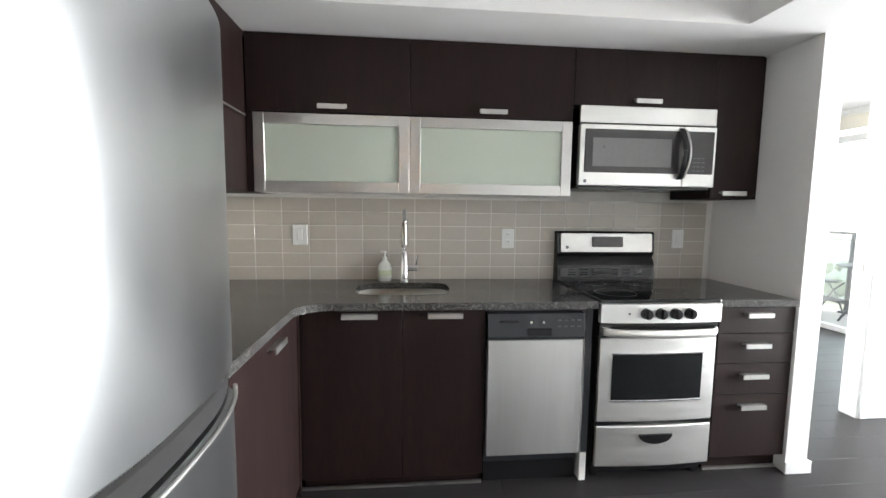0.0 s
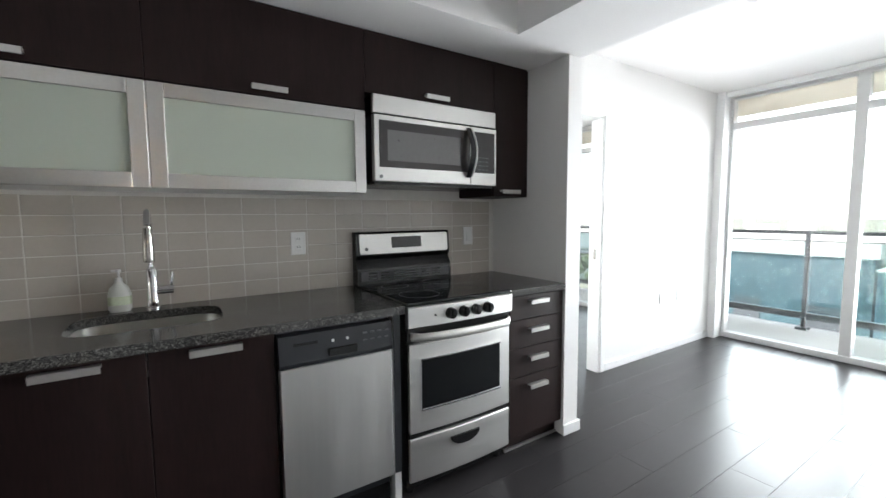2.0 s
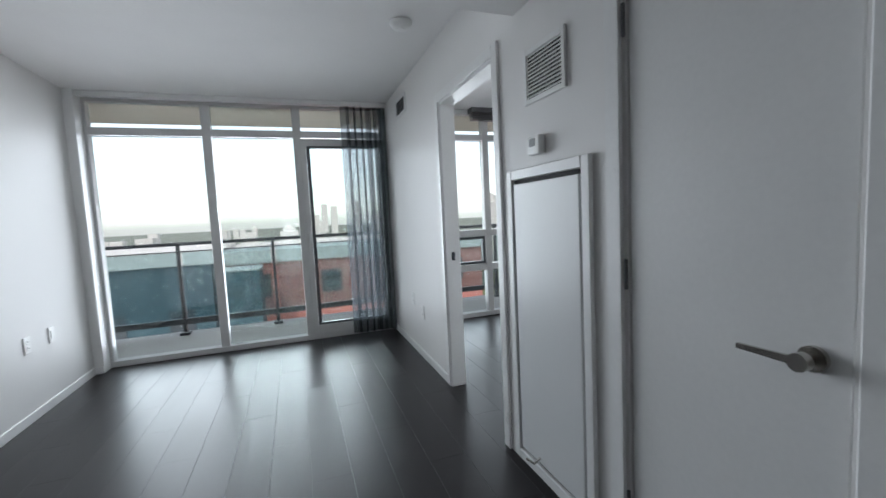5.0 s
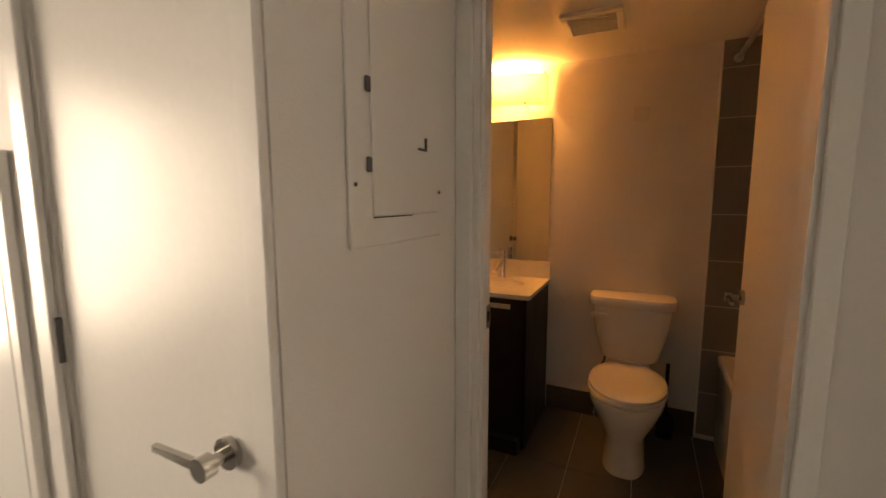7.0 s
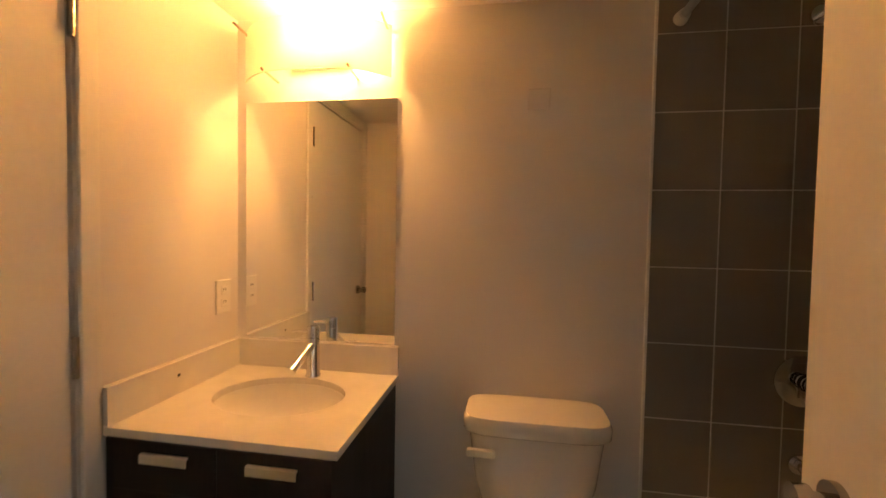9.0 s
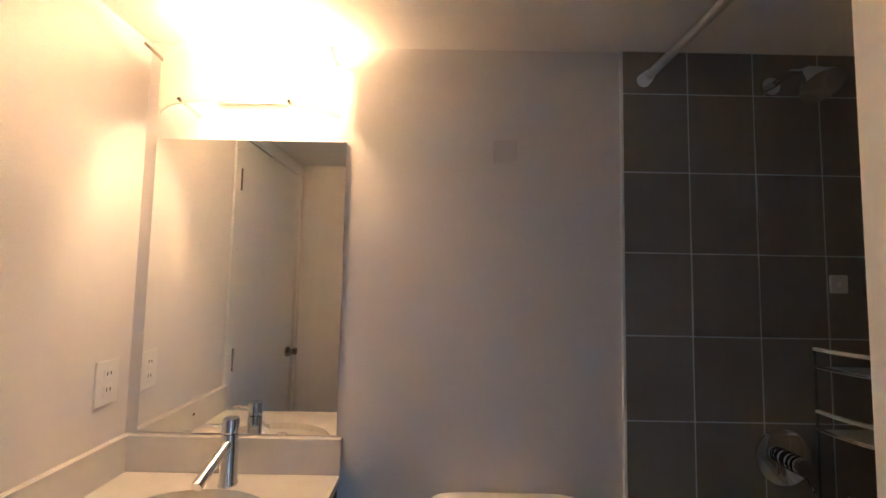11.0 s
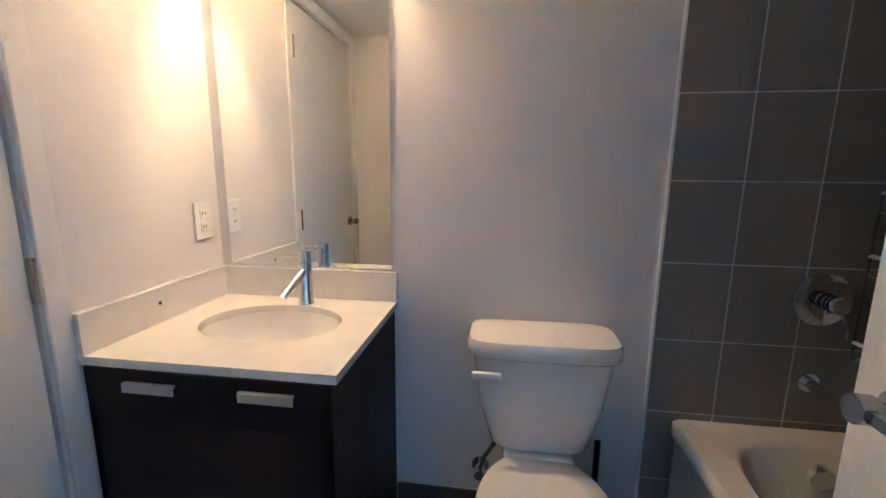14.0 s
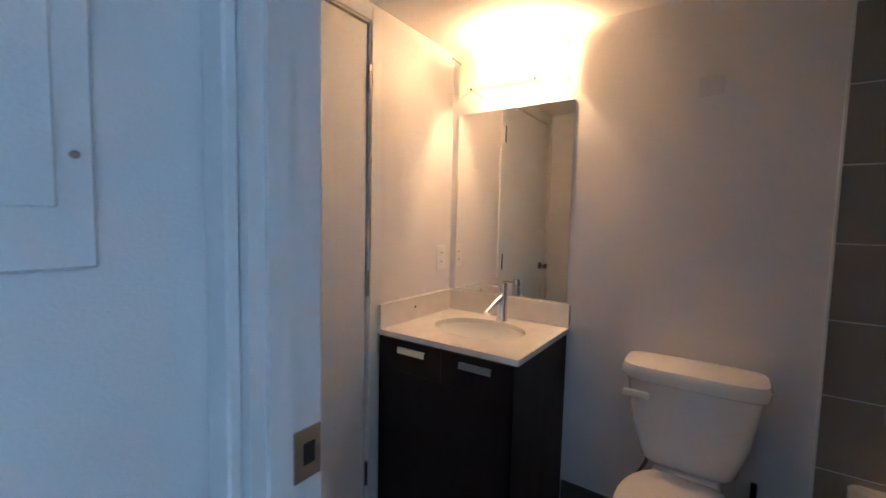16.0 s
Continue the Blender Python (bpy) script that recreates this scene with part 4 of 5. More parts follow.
for i, (sx, sw) in enumerate(((0.09, 0.05), (0.165, 0.05), (0.30, 0.16), (0.43, 0.05), (0.51, 0.05))):
    for j in range(3):
        part("vent_slot", box(sx - sw / 2, sx + sw / 2, -0.0945, -0.0937, 0.94 + 0.015 * j, 0.948 + 0.015 * j), BLACK, st)
fb = bmesh.new()
loft(fb, [[Vector((x, -0.075, z0)), Vector((x, -0.082, z0 + 0.003)), Vector((x, -0.0725, z1 - 0.003)), Vector((x, -0.065, z1))] for x, z0, z1 in ((0.022, 1.085, 1.19), (0.03, 1.08, 1.195), (0.592, 1.08, 1.195), (0.60, 1.085, 1.19))])
part("fascia", fb, STEEL, st, "pale steel clock fascia")
ck = bmesh.new()
loft(ck, [[Vector((x, -0.083, 1.112)), Vector((x, -0.0845, 1.113)), Vector((x, -0.0785, 1.175)), Vector((x, -0.072, 1.176))] for x in (0.215, 0.41)])
part("display", ck, BLACKGL, st, "dark clock display")
part("badge", cyl(bmesh.new(), (0.06, -0.079, 1.11), (0.06, -0.083, 1.11), 0.010, n=16), GREYPL, st)
for fx in (0.04, 0.57):
    part("foot", cyl(bmesh.new(), (fx, SF + 0.07, 0), (fx, SF + 0.07, 0.055), 0.018, n=12), BLACK, st)
part("kick", box(0.02, 0.59, SF + 0.05, SF + 0.07, 0.02, 0.07), BLACK, st)

# uppers
UY = -0.355
UZ0, UZ1, UM = 1.405, 2.166, 1.793


def upper(x0, x1, z0, z1, name, label, hx, hz, hw=0.14):
    c = thing(name, ((x0 + x1) / 2, -0.17, z0), label, "cabinet")
    part("body", box(x0, x1, UY + 0.021, -0.002, z0, z1), ESP, c)
    door_front(c, x0, x1, UY, z0, z1, hx, hz, hw)
    return c


upper(-1.69, -0.894, UM + 0.002, UZ1, "wall_cabinet", "dark espresso flap-door wall cabinet above frosted unit", -1.275, 1.825)
upper(-0.894, -0.045, UM + 0.002, UZ1, "wall_cabinet", "dark espresso flap-door wall cabinet above frosted unit", -0.47, 1.825)
upper(-0.045, 0.742, 1.876, UZ1, "wall_cabinet", "dark espresso wall cabinet above the microwave", 0.35, 1.905)
upper(0.742, 1.002, UZ0, UZ1, "wall_cabinet", "tall narrow dark espresso wall cabinet", 0.862, 1.435)
solid("filler_strip", box(1.003, 1.029, UY + 0.02, -0.002, UZ0, UZ1), ESP, "dark espresso filler strip against the stub wall", "panel")


def glass_cabinet(x0, x1):
    c = thing("glass_cabinet", ((x0 + x1) / 2, -0.17, UZ0), "frosted glass flap-door wall cabinet in brushed aluminium frame", "cabinet", "frosted glass cabinets")
    b = bmesh.new()
    bx(b, x0, x0 + 0.016, UY + 0.021, -0.002, UZ0, UM)
    bx(b, x1 - 0.016, x1, UY + 0.021, -0.002, UZ0, UM)
    bx(b, x0 + 0.016, x1 - 0.016, UY + 0.021, -0.002, UZ0, UZ0 + 0.016)
    bx(b, x0 + 0.016, x1 - 0.016, UY + 0.021, -0.002, UM - 0.016, UM)
    bx(b, x0 + 0.016, x1 - 0.016, -0.012, -0.002, UZ0 + 0.016, UM - 0.016)
    part("body", b, WHITEPL, c)
    d = bmesh.new()
    w = 0.055
    for a in ((x0 + 0.002, x0 + w, UZ0, UM - 0.002), (x1 - w, x1 - 0.002, UZ0, UM - 0.002), (x0 + w, x1 - w, UZ0, UZ0 + w), (x0 + w, x1 - w, UM - w, UM - 0.002)):
        bx(d, a[0], a[1], UY - 0.002, UY + 0.019, a[2], a[3], bevel=0.0015)
    fr = part("door_frame", d, ALU, c)
    part("pane", box(x0 + w, x1 - w, UY + 0.006, UY + 0.011, UZ0 + w, UM - w), FROST, fr, "pale green frosted glass")
    # added white upright behind the pane, standing in for a vertical reflection
    part("shelf_post", box((x0 + x1) / 2 + 0.05, (x0 + x1) / 2 + 0.066, UY + 0.06, -0.012, UZ0 + 0.017, UM - 0.017), WHITEPL, c)


glass_cabinet(-1.662, -0.894)
glass_cabinet(-0.894, -0.045)
solid("filler_strip", box(-1.69, -1.664, UY, -0.002, UZ0, UM), ESP, "dark espresso filler strip in the corner", "panel")
c = thing("side_wall_cabinet", (-1.83, -0.9, UZ0), "dark espresso wall cabinets beside the fridge with a metal strip", "cabinet")
part("body", box(-2.016, -1.712, -1.47, -0.002, UZ0, UZ1), ESP, c)
part("lower_door", box(-1.711, -1.692, -1.468, -0.36, UZ0 + 0.002, 1.765, bevel=0.001), ESP, c)
part("upper_door", box(-1.711, -1.692, -1.468, -0.36, 1.775, UZ1, bevel=0.001), ESP, c)
part("edge_strip", box(-1.712, -1.686, -1.468, -0.37, 1.766, 1.774), ALU, c, "thin bright metal strip")

# microwave
mw = thing("microwave", (0.36, -0.2, 1.455), "over-the-range microwave in steel with a black window", "microwave")
M0, M1, MY = -0.018, 0.732, -0.385
part("body", box(M0 + 0.003, M1 - 0.003, MY + 0.03, -0.002, 1.462, 1.872), BLACK, mw)
part("top_grille", box(M0, M1, MY + 0.002, MY + 0.03, 1.785, 1.872, bevel=0.004, seg=2), STEEL, mw)
part("seam", box(M0 + 0.004, M1 - 0.004, MY + 0.01, MY + 0.03, 1.777, 1.785), BLACK, mw)
md = part("door", box(M0, 0.548, MY - 0.005, MY + 0.03, 1.462, 1.777, bevel=0.004, seg=2), STEEL, mw)
mp = part("control_panel", box(0.551, M1, MY - 0.005, MY + 0.03, 1.462, 1.777, bevel=0.004, seg=2), STEEL, mw)
part("window", box(0.008, 0.547, MY - 0.0085, MY - 0.004, 1.53, 1.752, bevel=0.002), MWGLASS, md, "dark grey glass window")
part("inner_screen", box(0.05, 0.48, MY - 0.0095, MY - 0.0087, 1.562, 1.708), MWSCREEN, md, "grey perforated screen")
part("panel_glass", box(0.562, 0.718, MY - 0.0085, MY - 0.004, 1.53, 1.752, bevel=0.002), MWGLASS, mp)
for r_ in range(4):
    for c_ in range(3):
        part("button", box(0.60 + 0.026 * c_, 0.618 + 0.026 * c_, MY - 0.0095, MY - 0.0086, 1.545 + 0.022 * r_, 1.549 + 0.022 * r_), GREYPL, mp)
hs = bmesh.new()
loft(hs, [[Vector((0.53 + 0.016 * math.cos(a), MY - 0.012 - 0.045 * math.sin(math.pi * k / 14) - 0.008 * math.sin(a), 1.50 + 0.265 * k / 14)) for a in [2 * math.pi * i / 12 for i in range(12)]] for k in range(15)])
part("handle", hs, BLACK, md, "black bowed handle with a bright edge", smooth=50)
hs = bmesh.new()
loft(hs, [[Vector((0.549 + 0.006 * math.cos(a), MY - 0.016 - 0.045 * math.sin(math.pi * k / 14) - 0.010 * math.sin(a), 1.505 + 0.255 * k / 14)) for a in [2 * math.pi * i / 10 for i in range(10)]] for k in range(15)])
part("handle_edge", hs, STEEL, md, smooth=50)
part("badge", cyl(bmesh.new(), (0.015, MY - 0.004, 1.485), (0.015, MY - 0.0075, 1.485), 0.009, n=16), GREYPL, md)
part("underside", box(M0 + 0.01, M1 - 0.01, MY + 0.02, -0.01, 1.448, 1.462), BLACK, mw)

# fridge
fg = thing("fridge", (-1.62, -1.80, 0), "bottom-freezer fridge with bowed brushed steel doors", "fridge")
part("body", box(-1.955, -1.40, -2.10, -1.49, 0.03, 1.72, bevel=0.005), GREYPL, fg)


def fridge_door(z0, z1, dip):
    b = bmesh.new()
    rings = []
    n = 20
    for k in range(n + 1):
        u = (k / n - 0.5) * 2
        y = -1.80 + 0.305 * u
        x = -1.325 + 0.055 * (1 - abs(u) ** 2.6)
        ztop = z1 - (dip * (1 - u * u) if dip < 0 else 0)
        zlow = z0 + (dip * 0 if dip < 0 else 0)
        rings.append([Vector((-1.395, y, zlow)), Vector((x - 0.012, y, zlow)), Vector((x, y, zlow + 0.012)), Vector((x, y, ztop - 0.012)), Vector((x - 0.012, y, ztop)), Vector((-1.395, y, ztop))])
    return loft(b, rings)


part("fridge_door", fridge_door(0.965, 1.72, 0), FRIDGE, fg, smooth=35)
part("freezer_door", fridge_door(0.06, 0.898, 0), FRIDGE, fg, smooth=35)
groove = fridge_door(0.8985, 0.9645, 0)
for v in groove.verts:
    if v.co.x > -1.39:
        v.co.x -= 0.012
part("handle_recess", groove, DARKSLOT, fg, "dark recessed grip between the doors", smooth=35)
part("grip_edge", tube(bmesh.new(), [Vector((-1.318 + 0.055 * (1 - abs(u) ** 2.6), -1.80 + 0.30 * u, 0.901)) for u in [k / 8 - 1 for k in range(17)]], 0.005, 8), STEEL, fg, smooth=50)
part("plinth", box(-1.94, -1.40, -2.09, -1.50, 0.0, 0.06), BLACK, fg)

for x in (-1.53,):
    plate(x, -0.008, 1.17, (0, -1, 0), False, 0.085, 0.12, "white rocker light switch on the backsplash")
plate(-0.29, -0.008, 1.155, (0, -1, 0))
plate(0.81, -0.008, 1.16, (0, -1, 0), False, label="white blank plate on the backsplash")

# ---- bathroom ----
BD = thing("bathroom_door", (-1.06, -3.70, 0), "open flat white bathroom door with satin lever", "door", kind="structure")
part("slab", box(-1.10, -1.06, -4.45, -3.70, 0.012, 2.04, bevel=0.002), DOORP, BD)
lever(BD, -1.06, -4.365, 0.985, (1, 0, 0), (0, 1, 0))
lever(BD, -1.10, -4.365, 0.985, (-1, 0, 0), (0, 1, 0))
part("latch_plate", box(-1.092, -1.068, -4.4515, -4.4495, 0.95, 1.02), NICKEL, BD)
for z in (0.25, 1.85):
    part("hinge", cyl(bmesh.new(), (-1.052, -3.70, z - 0.045), (-1.052, -3.70, z + 0.045), 0.008), NICKEL, BD)
BD.matrix_basis = pose(-1.005, -3.706, 0, 0, 0, -3.0)
b = bmesh.new()
for y0, y1 in ((-3.599, -3.582), (-3.718, -3.701)):
    bx(b, -0.26, RX - 0.002, y0, y1, 0, 2.11, bevel=0.003)
    bx(b, -1.045, -1.0, y0, y1, 0, 2.11, bevel=0.003)
    bx(b, -1.0, -0.26, y0, y1, 2.05, 2.11, bevel=0.003)
bx(b, -0.275, -0.26, -3.70, -3.60, 0, 2.05)
bx(b, -1.0, -0.988, -3.68, -3.60, 0, 2.05)
bx(b, -0.988, -0.275, -3.70, -3.60, 2.034, 2.05)
bx(b, -0.283, -0.275, -3.650, -3.620, 0, 2.034)
casing("trim_bath_doorway", b, "white painted jamb and casing of the bathroom door")
sp = thing("strike_plate", (-0.277, -3.68, 1.0), "dark metal strike plate in the door jamb", "strike plate")
part("plate", box(-0.278, -0.2755, -3.70, -3.658, 0.965, 1.035), NICKEL, sp)
part("hole", box(-0.2785, -0.2782, -3.69, -3.672, 0.985, 1.015), DARKSLOT, sp)

D2 = thing("side_door", (BX1, -4.16, 0), "closed flat white painted door in the bathroom side wall", "door", kind="structure")
part("slab", box(BX1 + 0.003, BX1 + 0.04, -4.532, -3.785, 0.012, 2.062, bevel=0.002), DOORP, D2)
# near-black strips colour in the shade at the hinge side and head
part("door_gap", box(BX1 + 0.02, BX1 + 0.03, -4.5395, -4.533, 0, 2.065), DARKSLOT, D2, "dark strip painted as the shade in the hinge gap")
part("door_gap", box(BX1 + 0.02, BX1 + 0.03, -4.5395, -3.781, 2.063, 2.069), DARKSLOT, D2)
for z in (0.25, 1.05, 1.86):
    part("hinge", cyl(bmesh.new(), (BX1 - 0.006, -4.536, z - 0.05), (BX1 - 0.006, -4.536, z + 0.05), 0.008), NICKEL, D2)
cg = bmesh.new()
bx(cg, BX1 - 0.012, BX1 - 0.001, -4.598, -4.546, 0, 2.13, bevel=0.003)
bx(cg, BX1 - 0.012, BX1 - 0.001, -3.774, -3.722, 0, 2.13, bevel=0.003)
bx(cg, BX1 - 0.012, BX1 - 0.001, -4.546, -3.774, 2.076, 2.13, bevel=0.003)
part("door_casing", cg, TRIM, D2)
lever(D2, BX1 + 0.003, -3.855, 0.97, (-1, 0, 0), (0, -1, 0))

# electrical panel in the recess
ep = thing("electrical_panel", (RX, -3.25, 1.26), "flush white painted electrical panel with a hinged cover", "electrical panel")
part("frame", box(RX - 0.008, RX - 0.001, -3.48, -3.112, 1.262, 1.86, bevel=0.003), WALL, ep)
part("cover", box(RX - 0.013, RX - 0.0085, -3.45, -3.178, 1.32, 1.82, bevel=0.002), WALL, ep)
# thin near-black line just below part of the cover's bottom
part("edge", box(RX - 0.0115, RX - 0.0083, -3.331, -3.184, 1.3172, 1.3192), DARKSLOT, ep)
for z in (1.418, 1.562):
    part("hinge", box(RX - 0.0155, RX - 0.0085, -3.175, -3.162, z - 0.014, z + 0.014, bevel=0.002), GREYPL, ep)
part("latch", box(RX - 0.018, RX - 0.0132, -3.388, -3.352, 1.462, 1.467, bevel=0.001), GREYPL, ep)
part("latch", box(RX - 0.018, RX - 0.0132, -3.388, -3.382, 1.4675, 1.492, bevel=0.001), GREYPL, ep)
part("screw", cyl(bmesh.new(), (RX - 0.008, -3.128, 1.38), (RX - 0.011, -3.128, 1.38), 0.004, n=10), NICKEL, ep)
part("screw", cyl(bmesh.new(), (RX - 0.008, -3.464, 1.37), (RX - 0.011, -3.464, 1.37), 0.004, n=10), NICKEL, ep)

# vanity
VX0, VX1, VY = -0.165, 0.445, -4.615
vn = thing("vanity_cabinet", (0.14, -4.88, 0), "dark espresso bathroom vanity cabinet with two doors", "vanity")
part("body", box(VX0, VX1, VY + 0.02, BY0 + 0.002, 0.07, 0.70), ESP, vn)
part("side_panel", box(VX0 - 0.001, VX0 + 0.018, VY + 0.02, BY0 + 0.002, 0.0, 0.829), ESP, vn)
part("side_panel", box(VX1 - 0.018, VX1 + 0.001, VY + 0.02, BY0 + 0.002, 0.07, 0.829), ESP, vn)
part("toe_kick", box(VX0 + 0.02, VX1, VY + 0.07, VY + 0.085, 0.0, 0.07), ESP, vn)
vm = (VX0 + VX1) / 2 - 0.005
for x0, x1, hx in ((VX0, vm, -0.015), (vm, VX1, 0.275)):
    d = part("door", box(x0 + 0.0015, x1 - 0.0015, VY, VY + 0.019, 0.075, 0.826, bevel=0.0012), ESP, vn)
    bar_handle(d, hx, VY + 0.0, 0.79, 0.13, (0, 1, 0))
vt = thing("stone_countertop", (0.14, -4.88, 0.83), "white veined stone vanity top with backsplash", "vanity top")
b = bmesh.new()
slab_with_hole(b, -0.178, 0.463, -4.598, BY0 + 0.002, 0.83, 0.852, 0.135, -4.885, 0.205, 0.155, 2.0)
part("slab", b, MARBLE, vt)
part("backsplash", box(-0.178, 0.463, BY0 + 0.002, BY0 + 0.022, 0.8525, 0.955, bevel=0.002), MARBLE, vt)
part("side_splash", box(0.443, 0.464, -4.60, BY0 + 0.023, 0.8525, 0.955, bevel=0.002), MARBLE, vt)
part("cable_hole", cyl(bmesh.new(), (0.4425, -4.83, 0.91), (0.4428, -4.83, 0.91), 0.006, n=12), DARKSLOT, vt)
bs = thing("vanity_basin", (0.135, -4.885, 0.70), "oval white undermount washbasin", "basin")
b = bmesh.new()
loft(b, [sup(0.135, -4.885, z, rx, ry, 2, 40) for z, rx, ry in ((0.829, 0.225, 0.175), (0.829, 0.205, 0.155), (0.79, 0.195, 0.147), (0.74, 0.15, 0.11), (0.715, 0.08, 0.06), (0.71, 0.025, 0.025))], False, True)
part("bowl", b, PORC, bs, smooth=60)
part("drain", loft(bmesh.new(), [sup(0.135, -4.885, z, r, r, 2, 20) for z, r in ((0.711, 0.028), (0.716, 0.026), (0.717, 0.012))]), CHROME, bs)
part("overflow", cyl(bmesh.new(), (0.135, -4.742, 0.775), (0.135, -4.748, 0.777), 0.011, n=14), DARKSLOT, bs)
fx, fy = 0.115, -5.065
vf = thing("vanity_faucet", (fx, fy, 0.852), "single-lever chrome basin faucet", "faucet")
part("body", loft(bmesh.new(), [sup(fx, fy, z, r, r, 2, 24) for z, r in ((0.852, 0.026), (0.858, 0.026), (0.862, 0.023), (0.985, 0.022), (0.99, 0.021))]), CHROME, vf, smooth=40)
part("cap", loft(bmesh.new(), [sup(fx, fy, z, r, r, 2, 24) for z, r in ((0.993, 0.022), (1.025, 0.022), (1.03, 0.02))]), CHROME, vf, smooth=40)
part("spout", cyl(bmesh.new(), (fx, fy + 0.01, 0.965), (fx + 0.015, fy + 0.125, 0.905), 0.014, n=18), CHROME, vf, smooth=40)
part("lever", tube(bmesh.new(), [(fx, fy, 1.01), (fx + 0.05, fy + 0.01, 1.012), (fx + 0.075, fy + 0.01, 1.008)], 0.005, 8), CHROME, vf)
mr = thing("wall_mirror", (0.13, BY0, 0.96), "frameless rectangular wall mirror above the vanity", "mirror")
part("glass", box(-0.160, 0.427, BY0 + 0.001, BY0 + 0.006, 0.960, 1.842), MIRROR, mr)
for mx in (0.0, 0.28):
    part("clip", box(mx - 0.012, mx + 0.012, BY0 + 0.001, BY0 + 0.009, 0.9565, 0.965), CHROME, mr)

# vanity light
vl = thing("vanity_light", (0.14, BY0, 2.0), "lit wall lamp with a frosted glass shade and metal clips", "wall lamp")
part("back_plate", box(0.02, 0.24, BY0 + 0.001, BY0 + 0.02, 1.95, 2.06, bevel=0.004), CHROME, vl)
b = bmesh.new()
loft(b, [[Vector((x, BY0 + 0.125 - 0.112 * abs((x - 0.142) / 0.28) ** 3 + d, z)) for d, z in ((0, 1.912), (0.006, 1.912), (0.006, 2.09), (0, 2.09))] for x in [-0.138 + 0.56 * k / 14 for k in range(15)]])
part("shade", b, LAMPGL, vl, "frosted glass shade", smooth=50)
for bxx in (0.03, 0.14):
    bb = bmesh.new()
    bmesh.ops.create_icosphere(bb, subdivisions=2, radius=0.02, matrix=pose(bxx, -5.078, 2.0))
    part("bulb", bb, BULB, vl, "glowing warm bulb", smooth=80)
# unseen discs added beside the bulbs, blocking their light towards the side wall
for sx0 in (0.183, 0.066):
    part("socket", cyl(bmesh.new(), (sx0, -5.085, 2.05), (sx0 + 0.032, -5.085, 2.05), 0.036, n=20), TRIM, vl, "white disc added to shield the side wall from the bulb", smooth=40)
for cx, cz in ((-0.125, 2.075), (0.405, 2.075), (-0.01, 1.915), (0.30, 1.915)):
    part("clip", tube(bmesh.new(), [(cx, BY0 + 0.002, cz), (cx - 0.01, BY0 + 0.125, cz + 0.004)], 0.005, 8), NICKEL, vl)

plate(BX1, -5.06, 1.122, (-1, 0, 0), True, 0.078, 0.122, "white outlet with reset buttons beside the mirror")
bp = thing("blank_cover_plate", (-0.65, BY0, 1.82), "painted-over square cover plate above the toilet", "cover plate")
part("plate", box(-0.687, -0.613, BY0 + 0.001, BY0 + 0.006, 1.785, 1.857, bevel=0.002), mat("cover_plate_paint", (0.69, 0.675, 0.675), 0.5, var=0.03), bp)

# toilet
TX = -0.655
to = thing("toilet", (TX, -4.75, 0), "white two-piece toilet with closed lid", "toilet")
b = bmesh.new()
loft(b, [sup(TX, yc, z, rx, ry, e, 40) for z, yc, rx, ry, e in ((0.455, -5.035, 0.135, 0.075, 4), (0.47, -5.033, 0.148, 0.083, 4), (0.60, -5.03, 0.185, 0.092, 4), (0.76, -5.03, 0.207, 0.097, 4))])
part("tank", b, PORC, to, smooth=50)
b = bmesh.new()
loft(b, [sup(TX, yc, z, rx, ry, e, 40) for z, yc, rx, ry, e in ((0.758, -5.03, 0.213, 0.102, 5), (0.765, -5.03, 0.222, 0.108, 5), (0.795, -5.03, 0.224, 0.109, 5), (0.81, -5.03, 0.217, 0.103, 5), (0.813, -5.03, 0.19, 0.08, 4))])
part("tank_lid", b, PORC, to, smooth=50)
b = bmesh.new()
loft(b, [sup(TX, yc, z, rx, ry, e, 40) for z, yc, rx, ry, e in ((0.0, -4.80, 0.105, 0.22, 2.6), (0.06, -4.80, 0.10, 0.215, 2.6), (0.18, -4.79, 0.10, 0.21, 2.4), (0.29, -4.75, 0.15, 0.25, 2.2), (0.375, -4.735, 0.178, 0.27, 2.2), (0.40, -4.735, 0.18, 0.272, 2.2), (0.403, -4.735, 0.16, 0.25, 2.2))])
part("bowl", b, PORC, to, smooth=60)
part("neck", box(TX - 0.105, TX + 0.105, -5.10, -4.93, 0.30, 0.456, bevel=0.02, seg=3), PORC, to, smooth=50)
b = bmesh.new()
loft(b, [sup(TX, -4.725, z, rx, ry, 2.15, 44) for z, rx, ry in ((0.405, 0.176, 0.245), (0.408, 0.184, 0.252), (0.42, 0.184, 0.252), (0.423, 0.178, 0.247))])
part("seat", b, PORC, to, smooth=50)
b = bmesh.new()
loft(b, [sup(TX, -4.73, z, rx, ry, 2.15, 44) for z, rx, ry in ((0.425, 0.174, 0.243), (0.428, 0.181, 0.250), (0.44, 0.181, 0.25), (0.448, 0.165, 0.235), (0.45, 0.12, 0.18))])
part("lid", b, PORC, to, smooth=50)
for s in (-0.07, 0.07):
    part("hinge_cap", loft(bmesh.new(), [sup(TX + s, -4.955, z, 0.02, 0.014, 3, 16) for z in (0.404, 0.43)]), PORC, to)
b = bmesh.new()
bx(b, TX + 0.12, TX + 0.205, -4.925, -4.908, 0.70, 0.725, bevel=0.006, seg=2)
part("flush_lever", b, WHITEPL, to, smooth=40)
sv = thing("water_valve", (-0.475, BY0, 0.26), "chrome shut-off valve with supply hose for the toilet", "valve")
part("escutcheon", cyl(bmesh.new(), (-0.475, BY0 + 0.001, 0.26), (-0.475, BY0 + 0.01, 0.26), 0.03, n=20), CHROME, sv)
